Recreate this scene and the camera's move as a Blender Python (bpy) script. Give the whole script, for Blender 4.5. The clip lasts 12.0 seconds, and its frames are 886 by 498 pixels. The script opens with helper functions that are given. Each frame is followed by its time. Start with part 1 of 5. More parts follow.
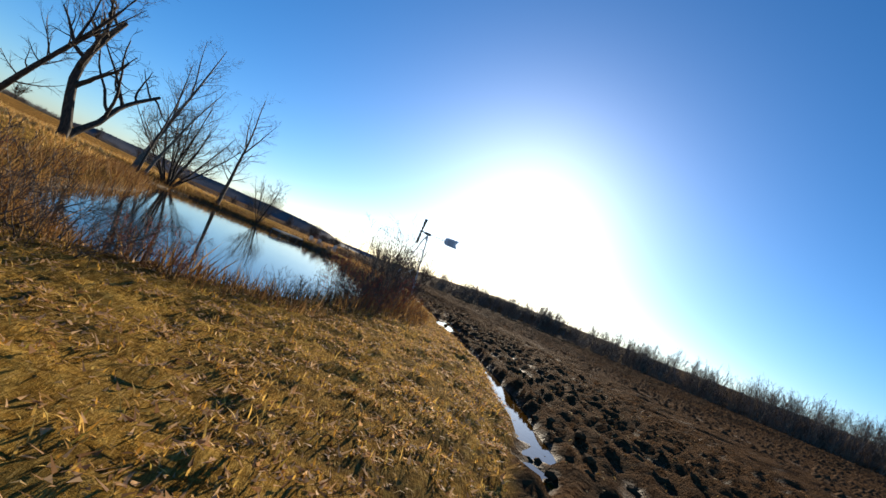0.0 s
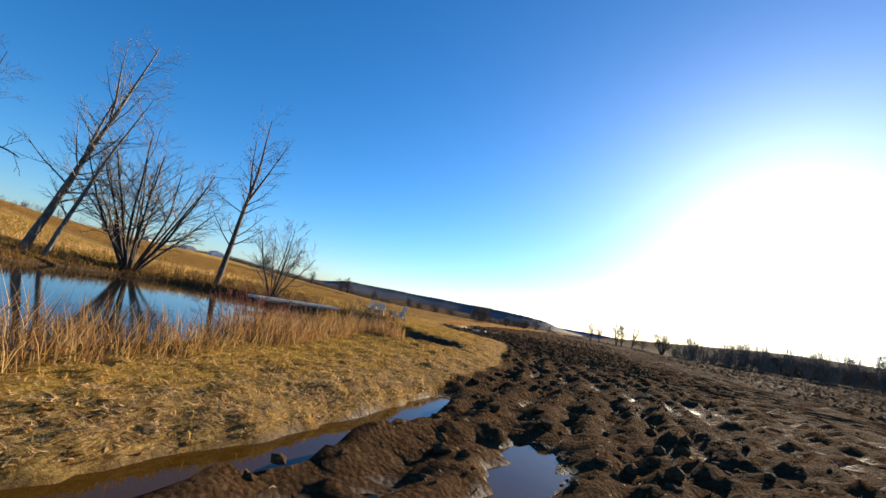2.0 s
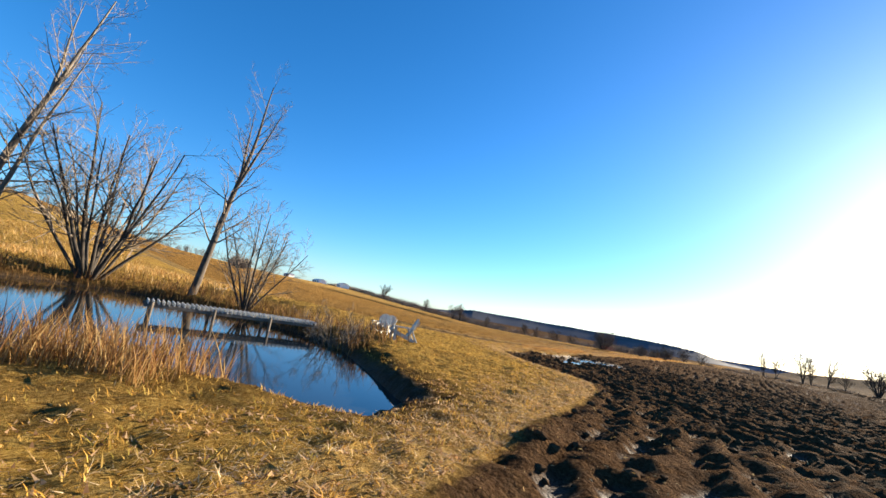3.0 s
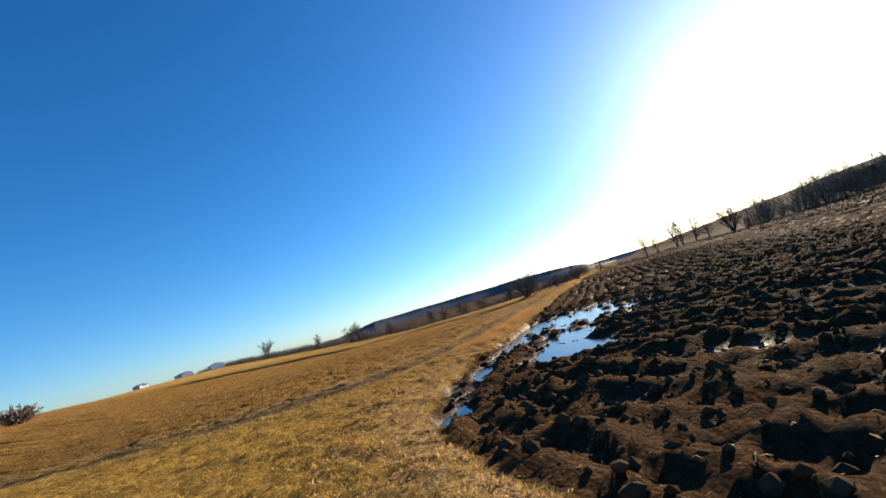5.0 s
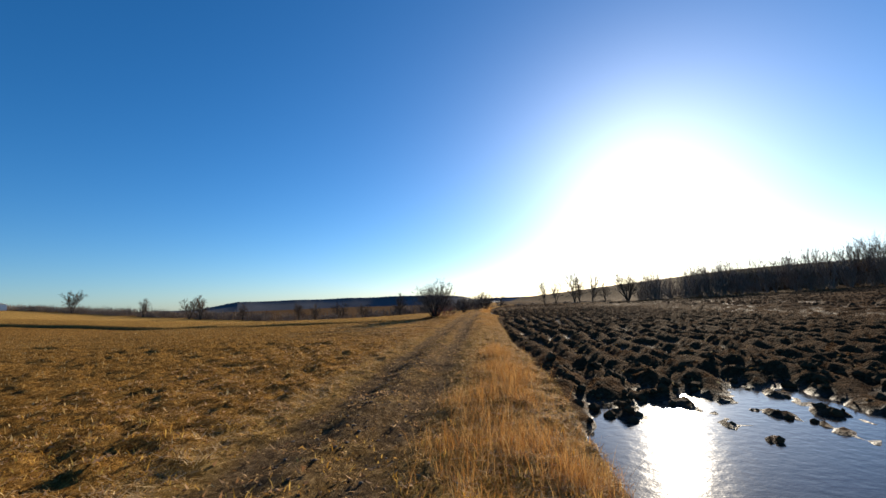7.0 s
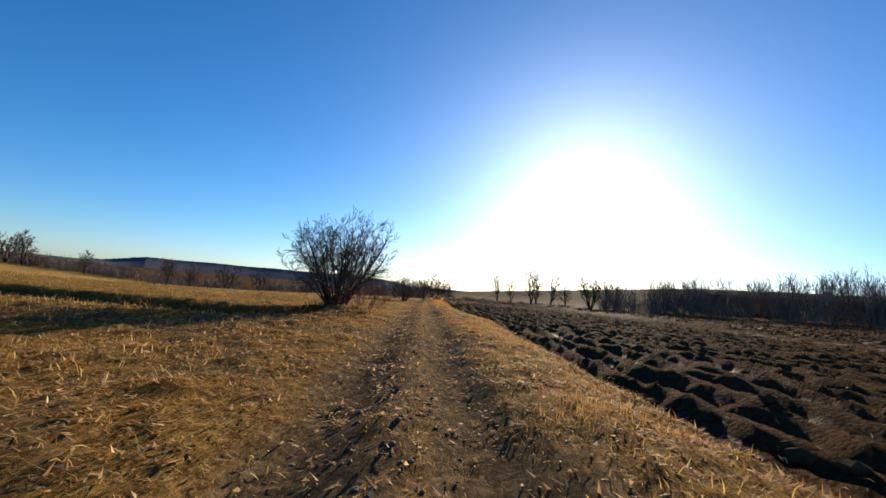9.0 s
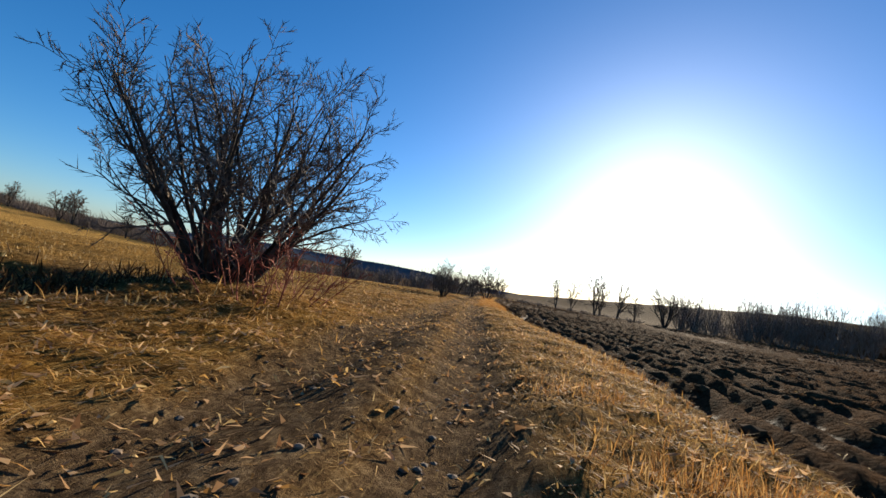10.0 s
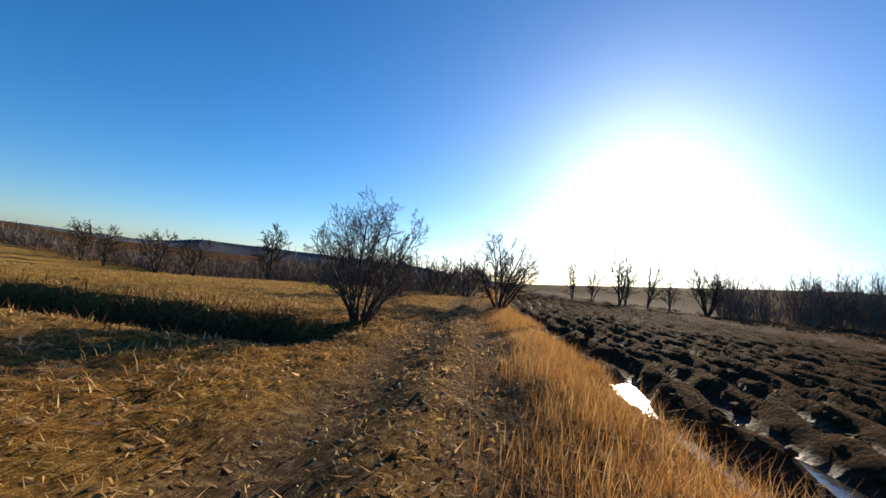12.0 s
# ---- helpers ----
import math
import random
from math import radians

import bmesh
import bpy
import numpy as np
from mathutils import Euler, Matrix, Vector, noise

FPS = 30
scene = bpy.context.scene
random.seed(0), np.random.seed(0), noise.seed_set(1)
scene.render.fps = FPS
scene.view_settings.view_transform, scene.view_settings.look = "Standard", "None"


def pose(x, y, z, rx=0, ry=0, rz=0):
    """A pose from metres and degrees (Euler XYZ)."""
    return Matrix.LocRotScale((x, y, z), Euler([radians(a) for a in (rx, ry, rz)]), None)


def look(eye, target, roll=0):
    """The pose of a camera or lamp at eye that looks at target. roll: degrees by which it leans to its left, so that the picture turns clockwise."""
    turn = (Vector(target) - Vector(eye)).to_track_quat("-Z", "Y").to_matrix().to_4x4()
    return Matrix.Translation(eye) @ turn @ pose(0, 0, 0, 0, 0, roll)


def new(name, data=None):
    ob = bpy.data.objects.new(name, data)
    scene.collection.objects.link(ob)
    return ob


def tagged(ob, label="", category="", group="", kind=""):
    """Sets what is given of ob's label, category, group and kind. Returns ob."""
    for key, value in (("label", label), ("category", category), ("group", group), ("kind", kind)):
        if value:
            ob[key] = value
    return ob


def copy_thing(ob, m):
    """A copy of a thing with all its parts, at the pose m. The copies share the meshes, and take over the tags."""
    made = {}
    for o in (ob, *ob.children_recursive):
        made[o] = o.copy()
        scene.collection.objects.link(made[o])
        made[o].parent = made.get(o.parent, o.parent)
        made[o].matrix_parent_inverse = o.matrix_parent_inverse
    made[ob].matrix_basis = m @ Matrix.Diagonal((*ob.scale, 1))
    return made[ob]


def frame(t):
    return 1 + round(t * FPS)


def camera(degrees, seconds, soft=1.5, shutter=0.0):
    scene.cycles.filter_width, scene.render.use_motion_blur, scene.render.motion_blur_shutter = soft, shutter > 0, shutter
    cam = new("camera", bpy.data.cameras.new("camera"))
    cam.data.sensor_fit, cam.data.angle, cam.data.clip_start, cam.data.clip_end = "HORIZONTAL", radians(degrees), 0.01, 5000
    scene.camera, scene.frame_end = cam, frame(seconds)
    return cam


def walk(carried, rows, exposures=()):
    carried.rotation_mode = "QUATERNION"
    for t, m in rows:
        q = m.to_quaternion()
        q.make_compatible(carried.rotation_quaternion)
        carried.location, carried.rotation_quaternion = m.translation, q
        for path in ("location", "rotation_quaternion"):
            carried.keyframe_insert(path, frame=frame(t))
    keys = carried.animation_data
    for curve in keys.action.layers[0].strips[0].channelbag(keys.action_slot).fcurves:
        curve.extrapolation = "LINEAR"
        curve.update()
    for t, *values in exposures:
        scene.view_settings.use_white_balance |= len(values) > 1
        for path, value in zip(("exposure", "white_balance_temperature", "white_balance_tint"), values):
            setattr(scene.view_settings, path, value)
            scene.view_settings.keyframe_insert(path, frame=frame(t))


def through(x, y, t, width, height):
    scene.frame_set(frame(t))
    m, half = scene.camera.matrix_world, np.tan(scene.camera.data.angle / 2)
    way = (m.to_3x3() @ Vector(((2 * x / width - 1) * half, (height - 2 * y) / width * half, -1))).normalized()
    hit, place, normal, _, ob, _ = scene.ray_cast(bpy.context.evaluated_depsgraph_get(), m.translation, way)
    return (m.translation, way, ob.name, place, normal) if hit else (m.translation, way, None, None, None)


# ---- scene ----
cam = camera(92.36, 12.0, soft=1.5, shutter=0.0)
PATH = [
    (0.0, (22.855, -64.475, 1.370), (24.647, -54.675, 2.235), 23.37),
    (0.5, (26.763, -58.060, 1.378), (27.376, -48.135, 2.436), 17.31),
    (1.0, (29.683, -51.464, 1.425), (28.256, -41.587, 2.064), 19.20),
    (1.5, (31.442, -44.574, 1.568), (28.522, -35.051, 2.456), 17.07),
    (2.0, (31.481, -36.974, 1.507), (28.075, -27.669, 2.858), 11.10),
    (2.5, (31.303, -30.196, 1.514), (26.474, -21.589, 3.125), 11.80),
    (2.7, (31.149, -27.758, 1.530), (25.570, -19.602, 3.066), 13.39),
    (4.3, (27.110, -12.559, 1.633), (20.708, -5.031, 3.163), -5.33),
    (4.5, (25.477, -10.814, 1.663), (19.837, -2.714, 3.266), -9.60),
    (5.0, (22.646, -7.954, 1.800), (19.171, 1.322, 3.169), -16.32),
    (5.5, (20.329, -4.370, 1.832), (18.024, 5.279, 3.095), -12.34),
    (6.0, (18.692, -0.650, 1.557), (16.752, 9.076, 2.838), -5.89),
    (6.5, (17.466, 3.869, 1.465), (15.328, 13.547, 2.794), 0.23),
    (7.0, (16.437, 8.751, 1.524), (15.325, 18.608, 2.792), -2.27),
    (7.2, (15.953, 10.902, 1.533), (15.054, 20.778, 2.816), -1.21),
    (8.8, (14.165, 32.165, 1.157), (14.547, 42.101, 2.215), 4.03),
    (9.0, (14.136, 34.485, 1.078), (14.371, 44.430, 2.102), 4.81),
    (9.5, (14.294, 39.868, 0.907), (13.555, 49.796, 1.842), 9.43),
    (10.0, (14.425, 44.585, 0.828), (13.379, 54.496, 1.649), 10.11),
    (10.5, (14.695, 49.820, 1.107), (13.789, 59.748, 1.881), 8.26),
    (11.0, (14.160, 55.398, 1.131), (14.067, 65.368, 1.902), 2.64),
    (11.5, (14.057, 60.603, 1.096), (13.606, 70.565, 1.842), 5.11),
    (12.0, (14.051, 65.446, 1.047), (13.144, 75.380, 1.745), 6.78),
]
walk(cam, [(t, look(eye, target, roll)) for t, eye, target, roll in PATH],
     [(0, 1.08), (0.6, 1.08), (1.5, 1.28), (2.0, 1.42), (2.5, 1.66), (4.2, 1.95), (4.5, 1.83), (5.2, 1.34), (6.0, 1.16), (6.5, 0.98), (7.2, 0.96), (8.8, 1.1), (12, 1.1)])

# ---- daylight: low winter sun ahead of the walk ----
SUN_AZ, SUN_EL = radians(20.3), radians(14.3)
SUN_DIR = Vector((math.sin(SUN_AZ) * math.cos(SUN_EL), math.cos(SUN_AZ) * math.cos(SUN_EL), math.sin(SUN_EL)))
world = bpy.data.worlds.new("winter_sky")
scene.world = world
world.use_nodes = True
wn, wl = world.node_tree.nodes, world.node_tree.links
sky = wn.new("ShaderNodeTexSky")
sky.sky_type, sky.sun_disc = "NISHITA", False
sky.sun_elevation, sky.sun_rotation = SUN_EL, SUN_AZ
sky.altitude, sky.air_density, sky.dust_density, sky.ozone_density = 100.0, 0.88, 0.5, 5.0
tone = wn.new("ShaderNodeHueSaturation")
tone.inputs["Saturation"].default_value = 1.17
wl.new(sky.outputs[0], tone.inputs["Color"])
wl.new(tone.outputs[0], wn["Background"].inputs[0])
wn["Background"].inputs[1].default_value = 0.078
sun = new("sun", bpy.data.lights.new("sun", "SUN"))
sun.data.energy, sun.data.angle, sun.data.color = 5.0, radians(0.53), (1.0, 0.86, 0.66)
sun.matrix_basis = look((0, 0, 60), Vector((0, 0, 60)) - SUN_DIR)


# ---- materials ----
def material(name):
    m = bpy.data.materials.new(name)
    m.use_nodes = True
    return m, m.node_tree.nodes, m.node_tree.links, m.node_tree.nodes["Principled BSDF"]


def noise_node(n, l, coord, scale, detail=4.0, rough=0.6, dist=0.0):
    t = n.new("ShaderNodeTexNoise")
    t.inputs["Scale"].default_value, t.inputs["Detail"].default_value = scale, detail
    t.inputs["Roughness"].default_value, t.inputs["Distortion"].default_value = rough, dist
    l.new(coord, t.inputs["Vector"])
    return t.outputs["Fac"]


def ramp(n, l, fac, stops):
    r = n.new("ShaderNodeValToRGB")
    el = r.color_ramp.elements
    while len(el) < len(stops):
        el.new(0.5)
    for e, (p, c) in zip(el, stops):
        e.position, e.color = p, (*c, 1)
    l.new(fac, r.inputs[0])
    return r.outputs[0]


def mix(n, l, fac, a, b, mode="MIX"):
    m = n.new("ShaderNodeMix")
    m.data_type, m.blend_type = "RGBA", mode
    for sock, v in ((m.inputs[0], fac), (m.inputs[6], a), (m.inputs[7], b)):
        if isinstance(v, (int, float)):
            sock.default_value = v
        elif isinstance(v, tuple):
            sock.default_value = (*v, 1)
        else:
            l.new(v, sock)
    return m.outputs[2]


def maths(n, l, op, a, b=0.0, clamp=False):
    m = n.new("ShaderNodeMath")
    m.operation, m.use_clamp = op, clamp
    for sock, v in zip(m.inputs, (a, b)):
        if isinstance(v, (int, float)):
            sock.default_value = v
        else:
            l.new(v, sock)
    return m.outputs[0]


def bump(n, l, bsdf, height, strength, distance):
    b = n.new("ShaderNodeBump")
    b.inputs["Strength"].default_value, b.inputs["Distance"].default_value = strength, distance
    l.new(height, b.inputs["Height"])
    l.new(b.outputs[0], bsdf.inputs["Normal"])


def attr(n, name):
    a = n.new("ShaderNodeAttribute")
    a.attribute_name = name
    return a.outputs["Fac"]


def place(n):
    return n.new("ShaderNodeTexCoord").outputs["Object"]


def ground_material():
    m, n, l, b = material("field_ground")
    c = place(n)
    big, mid, fine = noise_node(n, l, c, 0.22, 3), noise_node(n, l, c, 1.7, 5), noise_node(n, l, c, 9.0, 8, 0.82, 0.4)
    hair = noise_node(n, l, c, 55.0, 3, 0.7, 1.5)
    # darkest straw and lawn stops put shade between stems into the colour
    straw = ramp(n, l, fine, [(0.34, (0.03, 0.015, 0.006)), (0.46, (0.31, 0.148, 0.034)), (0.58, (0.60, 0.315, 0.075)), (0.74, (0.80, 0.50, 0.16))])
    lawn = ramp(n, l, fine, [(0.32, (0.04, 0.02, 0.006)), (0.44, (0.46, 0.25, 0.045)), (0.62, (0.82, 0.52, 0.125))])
    green = ramp(n, l, fine, [(0.3, (0.03, 0.04, 0.01)), (0.7, (0.17, 0.17, 0.04))])
    patch = maths(n, l, "MULTIPLY", ramp(n, l, mid, [(0.52, (0, 0, 0)), (0.7, (1, 1, 1))]), 0.55)
    grass = mix(n, l, patch, lawn, green)
    grass = mix(n, l, maths(n, l, "MULTIPLY", ramp(n, l, big, [(0.46, (0, 0, 0)), (0.68, (1, 1, 1))]), 0.45), grass, (0.20, 0.11, 0.04))
    base = mix(n, l, attr(n, "stubble"), grass, straw)
    pale = ramp(n, l, fine, [(0.32, (0.09, 0.05, 0.02)), (0.48, (0.50, 0.32, 0.13)), (0.7, (0.82, 0.60, 0.32))])
    base = mix(n, l, maths(n, l, "MULTIPLY", attr(n, "bleached"), 0.45), base, pale)
    hay = ramp(n, l, fine, [(0.3, (0.36, 0.19, 0.045)), (0.7, (0.78, 0.47, 0.13))])
    base = mix(n, l, maths(n, l, "MULTIPLY", attr(n, "hay"), 0.9), base, hay)
    base = mix(n, l, maths(n, l, "MULTIPLY", ramp(n, l, mid, [(0.45, (0, 0, 0)), (0.62, (1, 1, 1))]), 0.28), base, (0.10, 0.06, 0.03))
    # hollows between clumps get painted shade, darker where the bump sinks
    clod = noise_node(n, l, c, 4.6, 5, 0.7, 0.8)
    hollow_shade = maths(n, l, "MULTIPLY", ramp(n, l, clod, [(0.49, (0, 0, 0)), (0.61, (1, 1, 1))]), maths(n, l, "ADD", maths(n, l, "MULTIPLY", attr(n, "stubble"), 0.10), 0.4))
    hollow_shade = maths(n, l, "MULTIPLY", hollow_shade, maths(n, l, "SUBTRACT", 1.0, maths(n, l, "MULTIPLY", attr(n, "hay"), 0.7)))
    base = mix(n, l, hollow_shade, base, (0.055, 0.03, 0.013))
    rut = ramp(n, l, fine, [(0.33, (0.03, 0.021, 0.014)), (0.5, (0.15, 0.098, 0.055)), (0.70, (0.44, 0.31, 0.17))])
    base = mix(n, l, attr(n, "rut"), base, rut)
    weeds = ramp(n, l, fine, [(0.3, (0.02, 0.012, 0.007)), (0.7, (0.10, 0.054, 0.026))])
    base = mix(n, l, attr(n, "weeds"), base, weeds)
    soil = ramp(n, l, fine, [(0.30, (0.032, 0.017, 0.0085)), (0.5, (0.094, 0.052, 0.026)), (0.70, (0.20, 0.12, 0.063))])
    soil = mix(n, l, maths(n, l, "MULTIPLY", ramp(n, l, mid, [(0.56, (0, 0, 0)), (0.72, (1, 1, 1))]), 0.25), soil, (0.085, 0.052, 0.022))
    soil = mix(n, l, ramp(n, l, noise_node(n, l, c, 26.0, 4, 0.7, 2.0), [(0.60, (0, 0, 0)), (0.70, (0.8, 0.8, 0.8))]), soil, (0.20, 0.125, 0.055))
    base = mix(n, l, attr(n, "plough"), base, soil)
    wet = attr(n, "wet")
    # matted straw: thin streaks lying across one another
    fibres = None
    for turn, sx in ((0.4, 85.0), (-0.9, 70.0), (1.5, 78.0)):
        m2 = n.new("ShaderNodeMapping")
        m2.inputs["Rotation"].default_value = (0, 0, turn)
        m2.inputs["Scale"].default_value = (sx, 9.0, 30.0)
        l.new(c, m2.inputs[0])
        one = noise_node(n, l, m2.outputs[0], 1.0, 2, 0.5, 0.6)
        fibres = one if fibres is None else maths(n, l, "MAXIMUM", fibres, one)
    cover = maths(n, l, "MULTIPLY", maths(n, l, "SUBTRACT", 1.0, attr(n, "plough")), maths(n, l, "SUBTRACT", 1.0, maths(n, l, "MULTIPLY", attr(n, "rut"), 0.55)))
    cover = maths(n, l, "MULTIPLY", cover, maths(n, l, "SUBTRACT", 1.0, maths(n, l, "MULTIPLY", attr(n, "weeds"), 0.8)))
    # shade between the straws is mixed into the base colour
    gap_shade = ramp(n, l, fibres, [(0.50, (1, 1, 1)), (0.60, (0, 0, 0))])
    base = mix(n, l, maths(n, l, "MULTIPLY", gap_shade, maths(n, l, "MULTIPLY", cover, 0.45)), base, (0.06, 0.03, 0.011))
    # sheen on the topmost straws, painted as a lighter colour
    shine = ramp(n, l, fibres, [(0.63, (0, 0, 0)), (0.72, (1, 1, 1))])
    base = mix(n, l, maths(n, l, "MULTIPLY", shine, maths(n, l, "MULTIPLY", cover, 0.5)), base, (0.74, 0.50, 0.20))
    base = mix(n, l, maths(n, l, "MULTIPLY", wet, 0.5), base, (0.012, 0.009, 0.007))
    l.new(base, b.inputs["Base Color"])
    rough = n.new("ShaderNodeMapRange")
    l.new(wet, rough.inputs[0])
    rough.inputs[3].default_value, rough.inputs[4].default_value = 0.95, 0.55
    l.new(rough.outputs[0], b.inputs["Roughness"])
    spec = n.new("ShaderNodeMapRange")
    l.new(wet, spec.inputs[0])
    spec.inputs[3].default_value, spec.inputs[4].default_value = 0.004, 0.3
    l.new(spec.outputs[0], b.inputs["Specular IOR Level"])
    crumb = n.new("ShaderNodeTexVoronoi")
    crumb.inputs["Scale"].default_value = 15.0
    l.new(c, crumb.inputs["Vector"])
    lump = maths(n, l, "MULTIPLY", maths(n, l, "SUBTRACT", 0.8, crumb.outputs["Distance"]), attr(n, "plough"))
    tall = maths(n, l, "ADD", fine, maths(n, l, "MULTIPLY", hair, 0.6))
    tall = maths(n, l, "ADD", tall, maths(n, l, "MULTIPLY", maths(n, l, "MULTIPLY", fibres, cover), 0.5))
    tall = maths(n, l, "SUBTRACT", tall, maths(n, l, "MULTIPLY", maths(n, l, "MULTIPLY", clod, cover), 1.4))
    bump(n, l, b, maths(n, l, "ADD", tall, maths(n, l, "MULTIPLY", lump, 1.3)), 1.0, 0.14)
    return m


def blade_material(name, stops, translucent=0.4, rough=0.7):
    """Dry leaves and stems: colour varies from blade to blade, light shines through."""
    m, n, l, b = material(name)
    g = n.new("ShaderNodeNewGeometry")
    col = ramp(n, l, g.outputs["Random Per Island"], stops)
    streak = noise_node(n, l, place(n), 9.0, 3)
    col = mix(n, l, 0.5, col, ramp(n, l, streak, [(0.3, (0.45, 0.4, 0.36)), (0.7, (1.0, 1.0, 1.0))]), "MULTIPLY")
    l.new(col, b.inputs["Base Color"])
    b.inputs["Roughness"].default_value = rough
    b.inputs["Specular IOR Level"].default_value = 0.06
    t = n.new("ShaderNodeBsdfTranslucent")
    l.new(col, t.inputs[0])
    s = n.new("ShaderNodeMixShader")
    s.inputs[0].default_value = translucent
    l.new(b.outputs[0], s.inputs[1])
    l.new(t.outputs[0], s.inputs[2])
    l.new(s.outputs[0], n["Material Output"].inputs[0])
    return m


def bark_material(name, dark, light, scale=9.0):
    m, n, l, b = material(name)
    c = place(n)
    s = n.new("ShaderNodeMapping")
    s.inputs["Scale"].default_value = (1, 1, 0.25)
    l.new(c, s.inputs[0])
    f = noise_node(n, l, s.outputs[0], scale, 5, 0.7)
    l.new(ramp(n, l, f, [(0.32, dark), (0.68, light)]), b.inputs["Base Color"])
    b.inputs["Roughness"].default_value, b.inputs["Specular IOR Level"].default_value = 0.85, 0.2
    bump(n, l, b, f, 0.6, 0.02)
    return m


def water_material(name, colour, ripple, gloss=0.04):
    m, n, l, b = material(name)
    c = place(n)
    l.new(ramp(n, l, noise_node(n, l, c, 1.1, 3), [(0.3, colour), (0.7, tuple(v * 1.35 for v in colour))]), b.inputs["Base Color"])
    b.inputs["Roughness"].default_value, b.inputs["IOR"].default_value = gloss, 1.333
    bump(n, l, b, noise_node(n, l, c, 7.0, 3, 0.55), ripple, 0.02)
    return m


def plain_material(name, dark, light, rough=0.6, metal=0.0, scale=18.0, depth=0.3):
    """A weathered surface: grain and larger blotches."""
    m, n, l, b = material(name)
    c = place(n)
    f = noise_node(n, l, c, scale, 5, 0.65)
    g = noise_node(n, l, c, scale * 0.12, 3)
    col = mix(n, l, 0.35, ramp(n, l, f, [(0.3, dark), (0.7, light)]), ramp(n, l, g, [(0.35, dark), (0.65, light)]))
    l.new(col, b.inputs["Base Color"])
    b.inputs["Roughness"].default_value, b.inputs["Metallic"].default_value = rough, metal
    bump(n, l, b, f, depth, 0.004)
    return m


def sheet_material(name, colour, through):
    """A thin painted sheet that lets some light through."""
    m, n, l, b = material(name)
    col = mix(n, l, 0.3, colour, ramp(n, l, noise_node(n, l, place(n), 6.0, 4), [(0.3, tuple(v * 0.7 for v in colour)), (0.7, colour)]))
    l.new(col, b.inputs["Base Color"])
    b.inputs["Roughness"].default_value = 0.75
    b.inputs["Specular IOR Level"].default_value = 0.15
    t = n.new("ShaderNodeBsdfTranslucent")
    l.new(col, t.inputs[0])
    s = n.new("ShaderNodeMixShader")
    s.inputs[0].default_value = through
    l.new(b.outputs[0], s.inputs[1])
    l.new(t.outputs[0], s.inputs[2])
    l.new(s.outputs[0], n["Material Output"].inputs[0])
    return m


GROUND = ground_material()
SHORT_GRASS = blade_material("dry_lawn_blades", [(0.0, (0.32, 0.15, 0.025)), (0.35, (0.66, 0.36, 0.065)), (0.75, (0.82, 0.53, 0.14)), (1.0, (0.30, 0.24, 0.04))])
VERGE_GRASS = blade_material("bleached_grass_blades", [(0.0, (0.34, 0.16, 0.045)), (0.5, (0.62, 0.36, 0.11)), (1.0, (0.78, 0.54, 0.23))])
PALE_STRAW = blade_material("pale_straw", [(0.0, (0.42, 0.27, 0.12)), (0.5, (0.72, 0.48, 0.21)), (1.0, (0.86, 0.66, 0.38))], 0.35)
LITTER = blade_material("leaf_litter", [(0.0, (0.20, 0.10, 0.045)), (0.35, (0.52, 0.30, 0.14)), (0.7, (0.80, 0.53, 0.28)), (1.0, (0.42, 0.27, 0.14))], 0.5)
RUST_GRASS = blade_material("rust_grass_blades", [(0.0, (0.32, 0.13, 0.03)), (0.5, (0.54, 0.26, 0.07)), (1.0, (0.64, 0.41, 0.16))], 0.45)
REED = blade_material("dead_reed", [(0.0, (0.16, 0.07, 0.025)), (0.45, (0.38, 0.20, 0.06)), (0.8, (0.60, 0.40, 0.16)), (1.0, (0.28, 0.11, 0.045))], 0.4)
DARK_WEED = blade_material("dark_weeds", [(0.0, (0.05, 0.024, 0.011)), (0.6, (0.12, 0.06, 0.024)), (1.0, (0.24, 0.13, 0.05))], 0.3)
BROWN_REED = blade_material("brown_rushes", [(0.0, (0.09, 0.04, 0.018)), (0.5, (0.22, 0.115, 0.04)), (1.0, (0.40, 0.24, 0.09))], 0.35)
RESIDUE = blade_material("maize_residue", [(0.0, (0.24, 0.13, 0.04)), (0.4, (0.52, 0.32, 0.10)), (1.0, (0.72, 0.54, 0.26))], 0.25)
BARK_DARK = bark_material("dark_bark", (0.02, 0.016, 0.013), (0.085, 0.068, 0.052))
BARK_BROWN = bark_material("brown_bark", (0.03, 0.022, 0.016), (0.15, 0.12, 0.09))
BARK_GREY = bark_material("grey_bark", (0.06, 0.05, 0.04), (0.24, 0.20, 0.155))
TWIG = bark_material("brown_twigs", (0.05, 0.035, 0.025), (0.16, 0.115, 0.08), 3.0)
TWIG_GREY = bark_material("grey_brown_twigs", (0.06, 0.046, 0.036), (0.20, 0.155, 0.12), 3.0)
TWIG_PALE = bark_material("pale_twigs", (0.11, 0.085, 0.06), (0.30, 0.23, 0.16), 3.0)
TWIG_RED = bark_material("red_twigs", (0.13, 0.03, 0.02), (0.34, 0.10, 0.055), 3.0)
WOOD_FAR = bark_material("far_bare_wood", (0.09, 0.07, 0.055), (0.26, 0.20, 0.155), 0.3)
POND = water_material("pond_water", (0.012, 0.014, 0.014), 0.05)
MUDDY = water_material("muddy_water", (0.04, 0.019, 0.002), 0.06)
MUDDY.node_tree.nodes["Principled BSDF"].inputs["Specular IOR Level"].default_value = 0.3
PUDDLE = water_material("puddle_water", (0.03, 0.024, 0.018), 0.25, 0.12)
GALV = plain_material("galvanised_steel", (0.32, 0.33, 0.34), (0.62, 0.63, 0.64), 0.42, 0.85, 30.0, 0.1)
